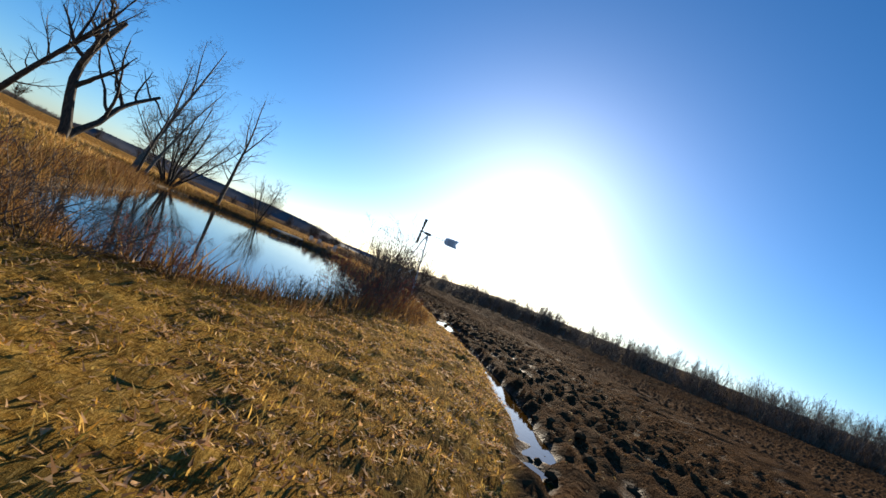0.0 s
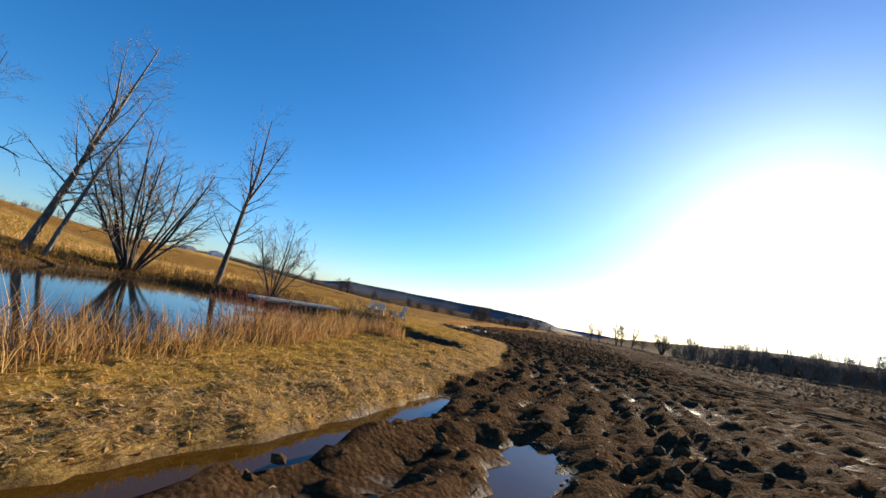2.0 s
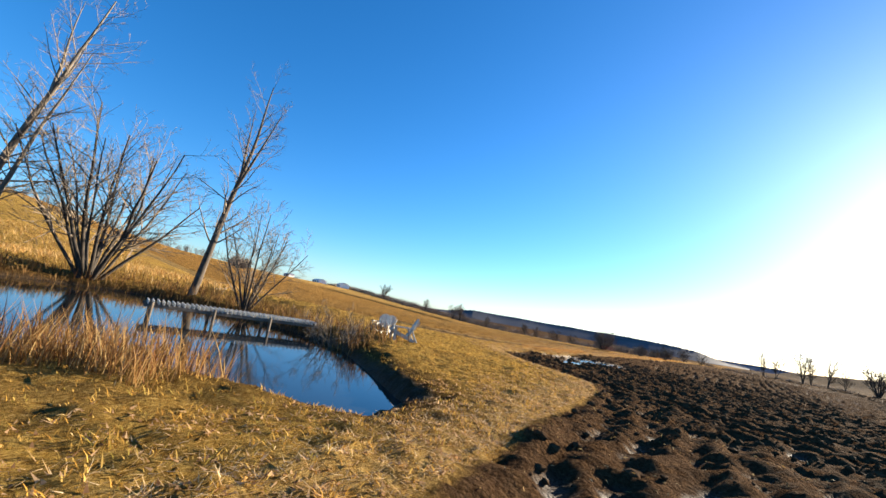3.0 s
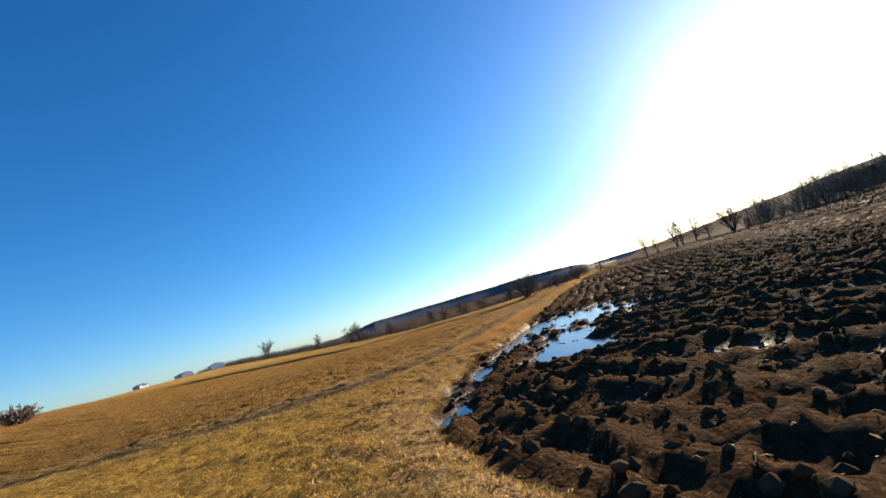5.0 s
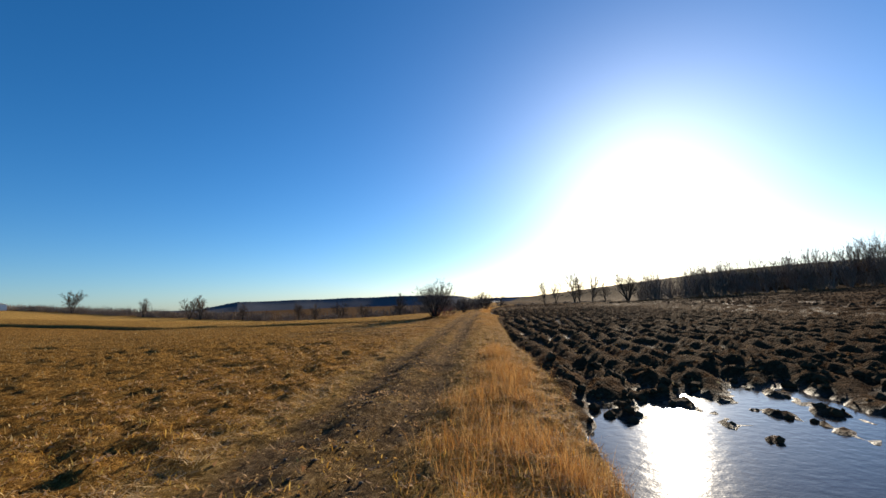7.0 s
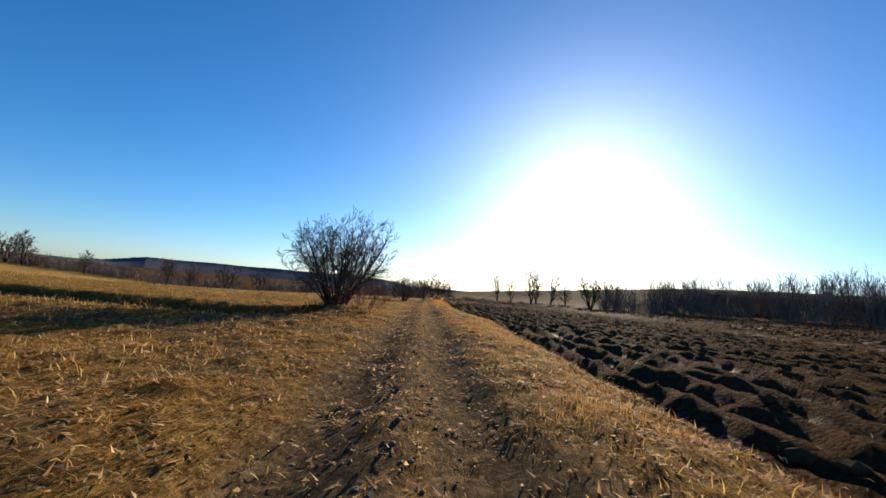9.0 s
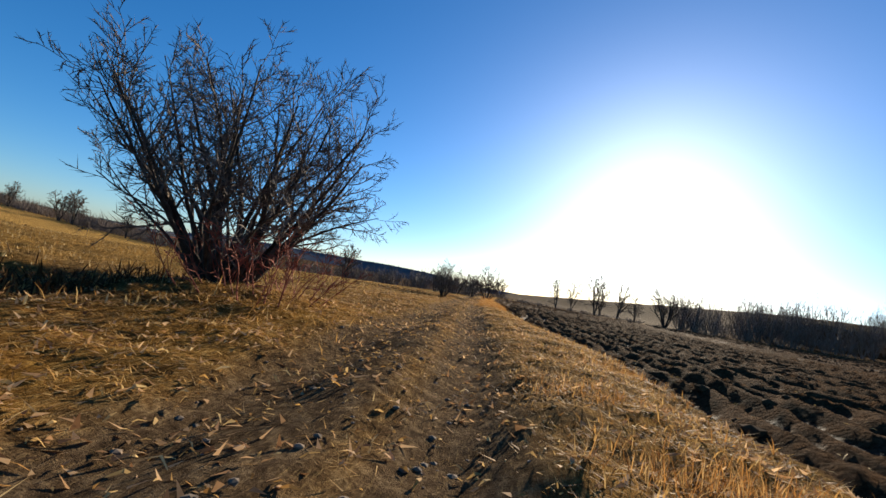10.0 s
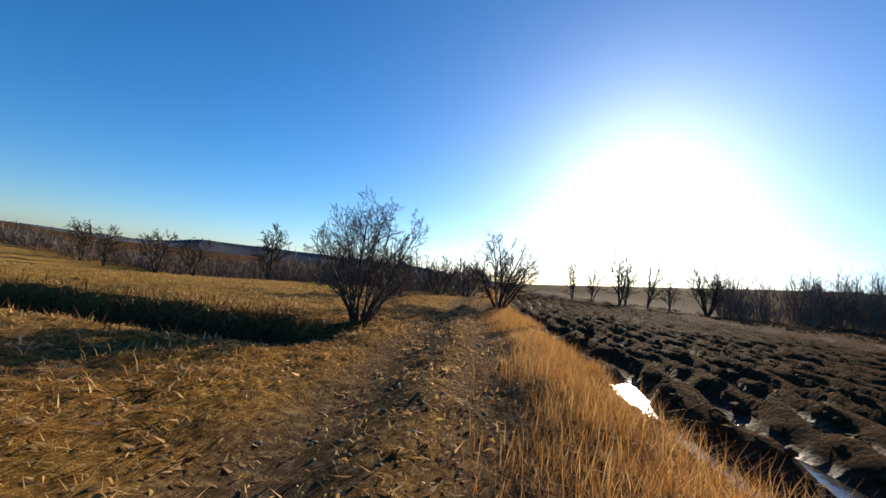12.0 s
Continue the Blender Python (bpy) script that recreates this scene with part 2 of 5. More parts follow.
BLADE_STEEL = plain_material("weathered_blade_steel", (0.05, 0.055, 0.045), (0.14, 0.145, 0.125), 0.6, 0.3, 25.0, 0.1)
VANE = sheet_material("pale_blue_vane", (0.24, 0.36, 0.52), 0.08)
LETTER = plain_material("dark_lettering", (0.02, 0.03, 0.05), (0.05, 0.06, 0.08), 0.6)
CHAIR_PAINT = plain_material("white_painted_slats", (0.33, 0.31, 0.25), (0.58, 0.55, 0.46), 0.55, 0.0, 22.0, 0.25)
DOCK_WOOD = plain_material("weathered_dock_boards", (0.34, 0.31, 0.26), (0.68, 0.64, 0.55), 0.8, 0.0, 12.0, 0.5)
POST_WOOD = plain_material("weathered_post", (0.07, 0.055, 0.04), (0.20, 0.155, 0.11), 0.85, 0.0, 14.0, 0.5)
BARN_WALL = plain_material("white_barn_wall", (0.74, 0.74, 0.72), (0.88, 0.88, 0.86), 0.7, 0.0, 2.0, 0.1)
BARN_ROOF = plain_material("grey_barn_roof", (0.60, 0.60, 0.60), (0.78, 0.78, 0.78), 0.5, 0.1, 2.0, 0.1)
BARN_DARK = plain_material("dark_barn_opening", (0.03, 0.03, 0.035), (0.06, 0.06, 0.07), 0.5)
RIDGE = plain_material("far_wooded_ridge", (0.035, 0.038, 0.045), (0.085, 0.085, 0.095), 0.95, 0.0, 0.05, 0.0)
# distant haze is put into this ridge's bluish grey; no mist is modelled
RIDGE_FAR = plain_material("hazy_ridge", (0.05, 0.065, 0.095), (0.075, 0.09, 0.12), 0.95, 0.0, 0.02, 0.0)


# ---- mesh helpers ----
def mesh_object(name, verts, tris, mat, parent=None, label="", smooth=False):
    """One mesh object from arrays of corners and triangles (or quads)."""
    v, f = np.asarray(verts, np.float32).reshape(-1, 3), np.asarray(tris, np.int32)
    k = f.shape[1]
    me = bpy.data.meshes.new(name)
    me.vertices.add(len(v))
    me.vertices.foreach_set("co", v.ravel())
    me.loops.add(f.size)
    me.loops.foreach_set("vertex_index", f.ravel())
    me.polygons.add(len(f))
    me.polygons.foreach_set("loop_start", np.arange(0, f.size, k, dtype=np.int32))
    me.polygons.foreach_set("use_smooth", np.full(len(f), smooth))
    me.materials.append(mat)
    me.update(calc_edges=True)
    ob = new(name, me)
    if parent:
        ob.parent = parent
    if label:
        ob["label"] = label
    return ob


def part(name, bm, mat, parent, label=""):
    me = bpy.data.meshes.new(name)
    bm.to_mesh(me)
    bm.free()
    me.materials.append(mat)
    ob = new(name, me)
    ob.parent = parent
    if label:
        ob["label"] = label
    return ob


def thing(name, m, label, category, group=""):
    return tagged(new(name), label, category, group) if m is None else moved(tagged(new(name), label, category, group), m)


def moved(ob, m):
    ob.matrix_basis = m
    return ob


def bar(bm, a, b, w, d=None, roll=0.0):
    """A straight bar of w by d from a to b, edges softened."""
    a, b = Vector(a), Vector(b)
    axis = b - a
    q = axis.to_track_quat("Z", "Y").to_matrix().to_4x4()
    m = Matrix.Translation((a + b) / 2) @ q @ Matrix.Rotation(roll, 4, "Z") @ Matrix.Diagonal((w, d or w, axis.length, 1))
    made = bmesh.ops.create_cube(bm, size=1, matrix=m)["verts"]
    edges = list({e for v in made for e in v.link_edges})
    bmesh.ops.bevel(bm, geom=edges, offset=min(w, d or w) * 0.12, segments=1, affect="EDGES")


def rod(bm, a, b, r, r2=None, sides=10):
    a, b = Vector(a), Vector(b)
    axis = b - a
    m = Matrix.Translation((a + b) / 2) @ axis.to_track_quat("Z", "Y").to_matrix().to_4x4()
    bmesh.ops.create_cone(bm, cap_ends=True, segments=sides, radius1=r, radius2=r if r2 is None else r2, depth=axis.length, matrix=m)


def perlin(x, y, seed=0):
    """Smooth gradient noise on arrays, about -1 to 1."""
    xi, yi = np.floor(x).astype(np.int64), np.floor(y).astype(np.int64)
    fx, fy = x - xi, y - yi
    u, v = fx * fx * fx * (fx * (fx * 6 - 15) + 10), fy * fy * fy * (fy * (fy * 6 - 15) + 10)

    def corner(i, j, dx, dy):
        h = (i * 374761393 + j * 668265263 + seed * 982451653) & 0xFFFFFFFF
        h = ((h ^ (h >> 13)) * 1274126177) & 0xFFFFFFFF
        a = ((h ^ (h >> 16)) & 0xFFFF) * (2 * np.pi / 65536)
        return np.cos(a) * dx + np.sin(a) * dy
    a = corner(xi, yi, fx, fy) * (1 - u) + corner(xi + 1, yi, fx - 1, fy) * u
    b = corner(xi, yi + 1, fx, fy - 1) * (1 - u) + corner(xi + 1, yi + 1, fx - 1, fy - 1) * u
    return (a * (1 - v) + b * v) * 1.5


def step(a, b, x):
    t = np.clip((x - a) / (b - a), 0, 1)
    return t * t * (3 - 2 * t)


# ---- the lie of the land ----
EDGE = np.array([(8, -90), (18, -73), (24.8, -61), (26.2, -58), (27.0, -54), (27.4, -49), (27.3, -46), (27.7, -44), (27.7, -42), (27.85, -40.2), (27.7, -38.8), (27.35, -37.2), (27.6, -35.5), (28.0, -34.2), (28.3, -33),
                 (28.6, -30), (28.7, -26), (28.8, -22), (28.3, -18.8), (27.5, -14.5), (27.1, -10.5), (26.3, -7.7), (25.2, -6.8), (23.2, -5.4),
                 (21.2, -3.8), (19.5, -2.0), (18.3, -0.1), (17.6, 2.5), (17.3, 6), (17.3, 10), (17.5, 14), (17.4, 19), (17.0, 27),
                 (16.7, 40), (16.6, 46), (16.9, 53), (16.3, 58), (16.1, 60), (15.85, 65), (15.75, 75), (15.8, 90), (17, 118), (21, 150), (26, 190)], float)
TRACK = np.array([(-140, -6), (-60, -3), (-15, 0.3), (0, 1.8), (6, 2.9), (10, 4.0), (12.4, 5.6), (13.9, 8.2), (14.6, 12), (14.6, 17), (14.3, 27), (13.9, 40),
                  (13.7, 60), (13.7, 80), (14.2, 105), (17, 140), (24, 190)], float)
POND_LINE = np.array([(19.2, -57.4), (21.3, -55.8), (22.6, -53.4), (24, -50.5), (25.0, -46), (25.0, -40), (24.4, -34), (23.6, -29), (22.6, -25), (22.0, -21.6), (24.6, -20.6),
                      (26.4, -19.7), (26.0, -18.0), (24, -16.8), (21.4, -15.3), (18, -13.4), (13, -13.6), (9, -14.4), (5.6, -15.8), (4.1, -18.3),
                      (3.9, -21.5), (5.4, -26), (7.2, -30), (9.2, -34), (11.0, -38.5), (12.4, -43), (14.2, -49), (16.0, -54.5)], float)


WOOD_EDGE = np.array([(140, -190), (150, -60), (146, 20), (138, 80), (122, 122), (96, 142), (64, 160), (60, 400)], float)


def line_distance(x, y, line):
    """Signed distance to a line (positive on its right), over arrays."""
    best, sign = np.full(x.shape, 1e9), np.ones(x.shape)
    for (ax, ay), (bx, by) in zip(line[:-1], line[1:]):
        dx, dy = bx - ax, by - ay
        t = np.clip(((x - ax) * dx + (y - ay) * dy) / (dx * dx + dy * dy), 0, 1)
        ox, oy = x - ax - t * dx, y - ay - t * dy
        d = np.hypot(ox, oy)
        near = d < best
        best = np.where(near, d, best)
        sign = np.where(near, np.where(dx * (y - ay) - dy * (x - ax) > 0, -1.0, 1.0), sign)
    return best * sign


def inside(x, y, ring):
    """Distance into the ring: positive inside."""
    hit = np.zeros(x.shape, bool)
    closed = np.vstack([ring, ring[:1]])
    for (ax, ay), (bx, by) in zip(closed[:-1], closed[1:]):
        if ay != by:
            hit ^= ((ay > y) != (by > y)) & (x < (bx - ax) * (y - ay) / (by - ay) + ax)
    return np.where(hit, 1.0, -1.0) * np.abs(line_distance(x, y, closed))


# pools in the ploughed land: centre, half sizes, depth
POOLS = [(18.0, 3.0, 0.6, 4.0, 0.20), (18.95, -0.4, 0.35, 1.7, 0.26), (21.0, 5.0, 1.3, 1.1, 0.2), (20.8, 7.6, 0.9, 1.1, 0.16), (23.3, 13.0, 2.2, 0.7, 0.2), (22.6, 15.2, 1.8, 0.6, 0.16), (18.1, 10.5, 1.1, 3.6, 0.26), (20.2, 9.6, 1.3, 3.3, 0.22), (20.6, 4.6, 1.2, 2.2, 0.15), (19.6, 14.4, 2.2, 2.6, 0.26),
         (22.3, 11.2, 1.3, 2.2, 0.16), (24.0, 10.2, 1.6, 1.3, 0.13), (21.5, 17.0, 1.2, 1.4, 0.14), (16.35, 67.5, 0.36, 3.4, 0.24), (16.3, 72.5, 0.34, 3.0, 0.24),
         (17.4, 68.2, 0.9, 1.4, 0.16), (30.9, -39.2, 0.32, 1.5, 0.2), (31.7, -38.0, 0.5, 1.1, 0.2), (32.8, -38.0, 0.45, 0.8, 0.2), (34.8, -35.8, 0.6, 0.5, 0.2),
         (31.0, -31.2, 0.4, 1.3, 0.22), (30.0, -43.4, 0.35, 1.3, 0.14), (31.5, -47.5, 0.4, 1.6, 0.18), (29.9, -36.0, 0.4, 1.5, 0.2), (28.4, -37.0, 0.45, 2.2, 0.25), (31.2, -34.3, 0.35, 0.9, 0.2), (32.5, -42.1, 0.4, 0.8, 0.2), (31.0, -30.4, 0.3, 0.9, 0.2)]
WATER_PLOUGH = -0.32
WATER_POND = -0.30


def lie(x, y, detail=True):
    """Height and ground cover at arrays x, y."""
    x, y = np.asarray(x, float), np.asarray(y, float)
    s = line_distance(x, y, EDGE)
    d = line_distance(x, y, TRACK)
    p = inside(x, y, POND_LINE)
    s = s + 0.10 * perlin(x * 0.9, y * 0.9, 3) + 0.05 * perlin(x * 3.1, y * 3.1, 4)
    far_end = step(146, 152, y - 0.03 * x)
    plough = step(-0.06, 0.12, s) * (1 - far_end) * (1 - step(-4, 2, line_distance(x, y, WOOD_EDGE)))
    z = 0.05 * perlin(x * 0.12, y * 0.12, 7) + 0.03 * perlin(x * 0.7, y * 0.7, 8)
    north = step(-10, 45, y)
    z = z + (0.112 - 0.062 * north) * np.minimum(np.maximum(0, -18 - x), 130 + 50 * step(10, 80, y)) * (1 - 0.7 * step(155, 260, y))
    z = z - 2.5 * step(55, 108, y) * (1 - step(-32, 16, x)) * (1 - step(400, 900, y))
    z = z + 2.0 * step(60, 140, x) + 9.0 * step(4, 50, line_distance(x, y, WOOD_EDGE)) * step(-200, -150, y) * step(66, 112, x)
    z = z + 0.55 * step(0.5, 5, -p) * step(2, -3, x - 14) * (1 - step(-8, 2, y)) * step(-60, -40, y)
    z = z + 0.22 * np.exp(-((x - 19.2) ** 2 + (y + 11.0) ** 2) / 3.2 ** 2)
    # bank along the ploughed land, falling to its right
    z = z + 0.10 * step(-2.6, -1.2, s) * step(24, 32, y) * (1 - plough)
    fall = 0.10 * step(-0.9, 0.0, s) + 0.06 * step(0, 1.2, s)
    z = z - fall
    z = z + 0.26 * np.exp(-((x - 11.0) ** 2 + (y - 50.4) ** 2) / 1.9 ** 2)
    # ruts of the track
    a = np.abs(d)
    rut = np.exp(-((a - 0.62) / (0.42 - 0.10 * step(8, 30, y))) ** 2)
    wear = 0.9 + 0.1 * step(6, 30, y)
    z = z - (0.015 + 0.025 * step(5, 11, x) + 0.04 * step(8, 30, y)) * rut * wear + 0.05 * np.exp(-(d / 0.25) ** 2)
    # ditches across the open field
    hedge = np.interp(x, [-230, -150, -100, -62, -20, 4, 13], [180, 150, 128, 117, 109, 99, 96])
    weeds = np.maximum(0.95 * step(0, 6, y - hedge) * (1 - step(6, 12, x)), 0.96 * step(-8, -4, line_distance(x, y, WOOD_EDGE)))
    weeds = np.maximum(weeds, 0.95 * step(141, 146, y - 0.03 * x) * step(16, 26, x))
    for y0, x1, half in ((48.2, 10.2, 1.9), (71.9, 12.6, 1.05)):
        yy = y0 - 0.05 * (x - 11) + 0.5 * perlin(x * 0.15, x * 0 + y0, 11)
        w = np.exp(-((y - yy) / half) ** 4) * step(x1, x1 - 2.0, x) * step(-75, -55, x)
        weeds = np.maximum(weeds, w)
        z = z - 0.5 * w
    # pond
    cut = np.exp(-((x - 24.6) ** 2 + (y + 18.2) ** 2) / 3.0 ** 2)
    z = z - 1.15 * (step(-1.0, 1.4, p) * (1 - cut) + step(-0.25, 0.45, p) * cut)
    weeds = np.maximum(weeds, step(-2.2, -0.2, p) * 0.85)
    wet = step(-0.5, 0.1, p)
    stubble = step(1.25, 1.7, -d) * (1 - plough)
    stubble = np.maximum(stubble, 0.75 * step(26, 34, y) * (1 - plough))
    if detail:
        # furrows follow the headland and the length of the field
        head = step(-16, -8, y) * (1 - step(8, 18, y)) * step(0.5, 3.5, s)
        wob = 0.9 * perlin(x * 0.25, y * 0.25, 21) + 0.35 * perlin(x * 0.8, y * 0.8, 22)
        along = np.sin((s + wob * 0.6) * 2 * np.pi / 0.95)
        cross = np.sin((y + 0.18 * x + wob) * 2 * np.pi / 1.05)
        ridge = along * (1 - head) + cross * head
        clod = np.abs(perlin(x * 1.6, y * 1.6, 23)) + 0.55 * np.abs(perlin(x * 3.3, y * 3.3, 24)) + 0.34 * np.abs(perlin(x * 5.2, y * 5.2, 25)) + 0.2 * perlin(x * 3.9, y * 3.9, 27)
        lumps = perlin(x * 0.55, y * 0.55, 26)
        near = np.exp(-np.maximum(0, np.hypot(x - 20, (y - 0) * 0.2) - 40) / 60)
        rough = 0.18 - 0.085 * np.maximum(step(16, 30, y), step(36, 48, x))
        # standing brown water: a channel at the verge, and a wider bay of it
        channel = np.exp(-((s - 0.33) / 0.38) ** 4)
        brown = step(-47, -44.5, y) * (1 - step(-41.5, -39.5, y)) * np.exp(-((s - 1.1) / 0.52) ** 4)
        trickle = np.exp(-((s - 0.30) / 0.24) ** 4) * step(62.5, 65, y) * (1 - step(76, 79, y))
        calm = 1 - np.maximum(0.75 * channel * step(-60.5, -57, y) * (1 - step(-29.5, -26, y)), 0.45 * brown) - 0.7 * trickle
        z = z + calm * plough * ((0.075 + 0.06 * step(16, 30, y)) * ridge + rough * (clod - 0.55) + 0.07 * lumps) * (0.8 + 0.2 * near + 0.8 * step(55, 120, x) + 0.5 * step(95, 140, y))
        # open water at the foot of the verge
        run = step(-60.5, -57, y) * (1 - step(-29.5, -26, y))
        z = z - run * (0.28 * channel - 0.12 * (1 - brown) * np.exp(-((s - 0.88) / 0.16) ** 2)) - 0.24 * brown
        z = z + 0.3 * brown * np.exp(-((s - 0.66) / 0.09) ** 2) * (0.6 + 0.8 * perlin(x * 2.6, y * 2.6, 28))
        z = z - 0.19 * trickle
        z = z - 0.17 * np.exp(-((s - 1.4) / 0.24) ** 2) * step(-52, -49.5, y) * (1 - step(-46, -44, y)) * plough
        for cx, cy, rx, ry, dep in POOLS:
            q = ((x - cx) / rx) ** 2 + ((y - cy) / ry) ** 2
            pool = np.exp(-q ** 1.5 * 0.9) * step(-0.05, 0.15, s)
            z = z - dep * pool
        z = z + 0.2 * np.exp(-((x - 19.05 - 0.3 * perlin(y * 0.5, y * 0 + 3.5, 47)) / 0.26) ** 2) * step(2.5, 4.5, y) * (1 - step(12, 14, y)) * np.clip(0.55 + perlin(x * 1.7, y * 1.7, 48), 0, 1)
        tuft = np.abs(perlin(x * 2.2, y * 2.2, 31)) * 0.12 + 0.07 * np.abs(perlin(x * 3.3, y * 3.3, 32))
        z = z + (1 - plough) * (1 - step(-0.3, 0.5, p)) * tuft * (1 - 0.25 * rut) * (1 - 0.5 * step(24, 32, y))
        z = z + stubble * (1 - plough) * (0.10 * np.abs(perlin(x * 1.3, y * 1.3, 33)) + 0.10 * np.abs(perlin(x * 2.4, y * 2.4, 34))) * (1 - rut) * (1 - 0.35 * step(24, 32, y))
        wet = np.maximum(wet, plough * step(WATER_PLOUGH + 0.07, WATER_PLOUGH + 0.0, z) * step(120, 60, np.abs(y - 10)))
    rutm = (1.15 + 0.45 * step(8, 30, y)) * rut * wear * (0.9 + 0.5 * perlin(x * 0.8, y * 0.8, 41)) * (1 - plough)
    lane = x - np.interp(y, [8, 12.6, 16, 27, 40, 60, 90], [14.9, 15.0, 14.4, 13.8, 13.7, 13.35, 13.35])
    rutm = np.maximum(rutm, 0.85 * np.exp(-(lane / np.interp(y, [8, 20, 35, 50], [0.8, 0.75, 0.5, 0.42])) ** 4) * step(9, 13, y) * (1 - plough) * (0.8 + 0.6 * perlin(x * 1.5, y * 0.7, 42)))
    rutm = np.clip(rutm + 0.35 * np.exp(-(d / 1.1) ** 4) * step(26, 34, y) * (1 - plough), 0, 1)
    bed = np.exp(-(d / 1.15) ** 4) * (1 - step(22, 32, y)) * (0.3 + 0.7 * step(5, 11, x)) * step(-60, -20, x) * np.clip(0.9 + 0.5 * perlin(x * 0.9, y * 0.9, 46), 0, 1)
    rutm = np.maximum(rutm, bed * (1 - plough))
    bare = step(26, 33, y) * (1 - 0.45 * step(45, 48, y)) * step(1.5, 6, x) * np.clip(0.35 + 1.1 * perlin(x * 0.45, y * 0.45, 43) + 0.6 * perlin(x * 1.7, y * 1.7, 44), 0, 0.9)
    rutm = np.maximum(rutm, bare * (1 - plough) * step(0.9, 1.6, -s))
    hay = (0.55 * step(50, 52, y) + 0.45 * step(72.5, 73.5, y)) * step(11.5, 9.5, x) * (1 - weeds)
    bleached = step(-1.5, -0.3, s + 0.5 * perlin(x * 0.8, y * 0.8, 45)) * step(-40, -33, y) * (1 - step(30, 45, y)) * (1 - plough)
    bleached = np.maximum(bleached, 0.8 * np.exp(-((a - 1.25) / 0.3) ** 2) * (1 - step(24, 34, y)) * (1 - plough))
    return z, dict(bleached=bleached, hay=hay * (1 - plough), plough=plough, rut=rutm, stubble=stubble, weeds=np.clip(weeds, 0, 1) * (1 - plough), wet=np.clip(wet, 0, 1)), s, d, p


def height(x, y, detail=True):
    return float(lie(np.array([x]), np.array([y]), detail)[0][0])


def graded(lo, hi, fine, far_lo, far_hi, grow=1.16, grow_up=1.16):
    mid = list(np.arange(lo, hi, fine))
    out, w = [], fine
    v = hi
    while v < far_hi:
        out.append(v)
        w = min(w * (grow_up if w < 5 else grow), 160)
        v += w
    left, w, v = [], fine, lo
    while v > far_lo:
        w = min(w * grow, 160)
        v -= w
        left.append(v)
    return np.array(left[::-1] + mid + out)


def build_ground():
    xs = graded(3.0, 34.0, 0.155, -2600, 2600, 1.09, 1.06)
    ys = graded(-65.0, 82.0, 0.165, -2600, 2800, 1.16, 1.06)
    gx, gy = np.meshgrid(xs, ys)
    flat_x, flat_y = gx.ravel(), gy.ravel()
    z, cover, s, d, p = lie(flat_x, flat_y)
    nx, ny = len(xs), len(ys)
    idx = np.arange(nx * ny).reshape(ny, nx)
    quads = np.stack([idx[:-1, :-1], idx[:-1, 1:], idx[1:, 1:], idx[1:, :-1]], -1).reshape(-1, 4)
    verts = np.stack([flat_x, flat_y, z], -1)
    mean = lambda a: a[quads].mean(1)
    pl, st = mean(cover["plough"]) > 0.5, mean(cover["stubble"]) > 0.5
    tr = (np.abs(mean(d)) < 1.05) & ~pl & (mean(flat_y) < 190)
    sets = [("ploughed_field", pl, "dark wet ploughed soil in clods and furrows"), ("dirt_track", tr & ~pl, "worn two-rut farm track of dirt and dead grass"),
            ("stubble_field", st & ~pl & ~tr, "harvested maize field of pale straw stubble"), ("ground", ~pl & ~st & ~tr, "dry winter grass and bare ground")]
    for name, pick, label in sets:
        q = quads[pick]
        used, inv = np.unique(q, return_inverse=True)
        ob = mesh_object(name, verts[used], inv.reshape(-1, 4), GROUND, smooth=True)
        for key, val in cover.items():
            a = ob.data.attributes.new(key, "FLOAT", "POINT")
            a.data.foreach_set("value", val[used].astype(np.float32))
        tagged(ob, label, "field" if "field" in name else ("track" if "track" in name else "ground"), kind="structure")


build_ground()


def water_sheet(name, x0, x1, y0, y1, z, mat, label, ring=None):
    bm = bmesh.new()
    if ring is None:
        ring = [(x0, y0), (x1, y0), (x1, y1), (x0, y1)]
    bm.faces.new([bm.verts.new((a, b, z)) for a, b in ring])
    bmesh.ops.recalc_face_normals(bm, faces=bm.faces[:])
    if bm.faces[:][0].normal.z < 0:
        bmesh.ops.reverse_faces(bm, faces=bm.faces[:])
    me = bpy.data.meshes.new(name)
    bm.to_mesh(me)
    me.materials.append(mat)
    tagged(new(name, me), label, "water", kind="structure")


def grown(ring, by):
    c = ring.mean(0)
    return [tuple(c + (q - c) * (1 + by / np.linalg.norm(q - c))) for q in ring][::-1]


water_sheet("pond_water", 0, 0, 0, 0, WATER_POND, POND, "still dark pond water reflecting sky and trees", grown(POND_LINE, 1.2))
water_sheet("puddle_water", 17.0, 26.5, -1.5, 19.5, WATER_PLOUGH, PUDDLE, "standing water between clods of ploughed soil",
            [(19.2, -2.2), (27, -2.2), (27, 20), (17.2, 20), (17.2, 3), (17.9, -0.4)])
water_sheet("puddle_water", 15.8, 19, 62, 78, WATER_PLOUGH, PUDDLE, "narrow standing water at the foot of a verge",
            [(15.9, 62), (19, 62), (19, 78), (15.8, 78)])
water_sheet("ditch_water", 0, 0, 0, 0, WATER_PLOUGH + 0.03, MUDDY, "brown muddy water along the edge of a ploughed field",
            [(24.6, -61.5), (29, -61.5), (32, -56), (37, -34), (32, -26), (28.9, -26), (28.0, -31), (25.9, -34), (25.8, -39), (26.8, -43), (26.8, -49), (25.9, -56)])


# ---- plants: growing branches ----
def unit(v):
    return v / np.maximum(np.linalg.norm(v, axis=-1, keepdims=True), 1e-9)


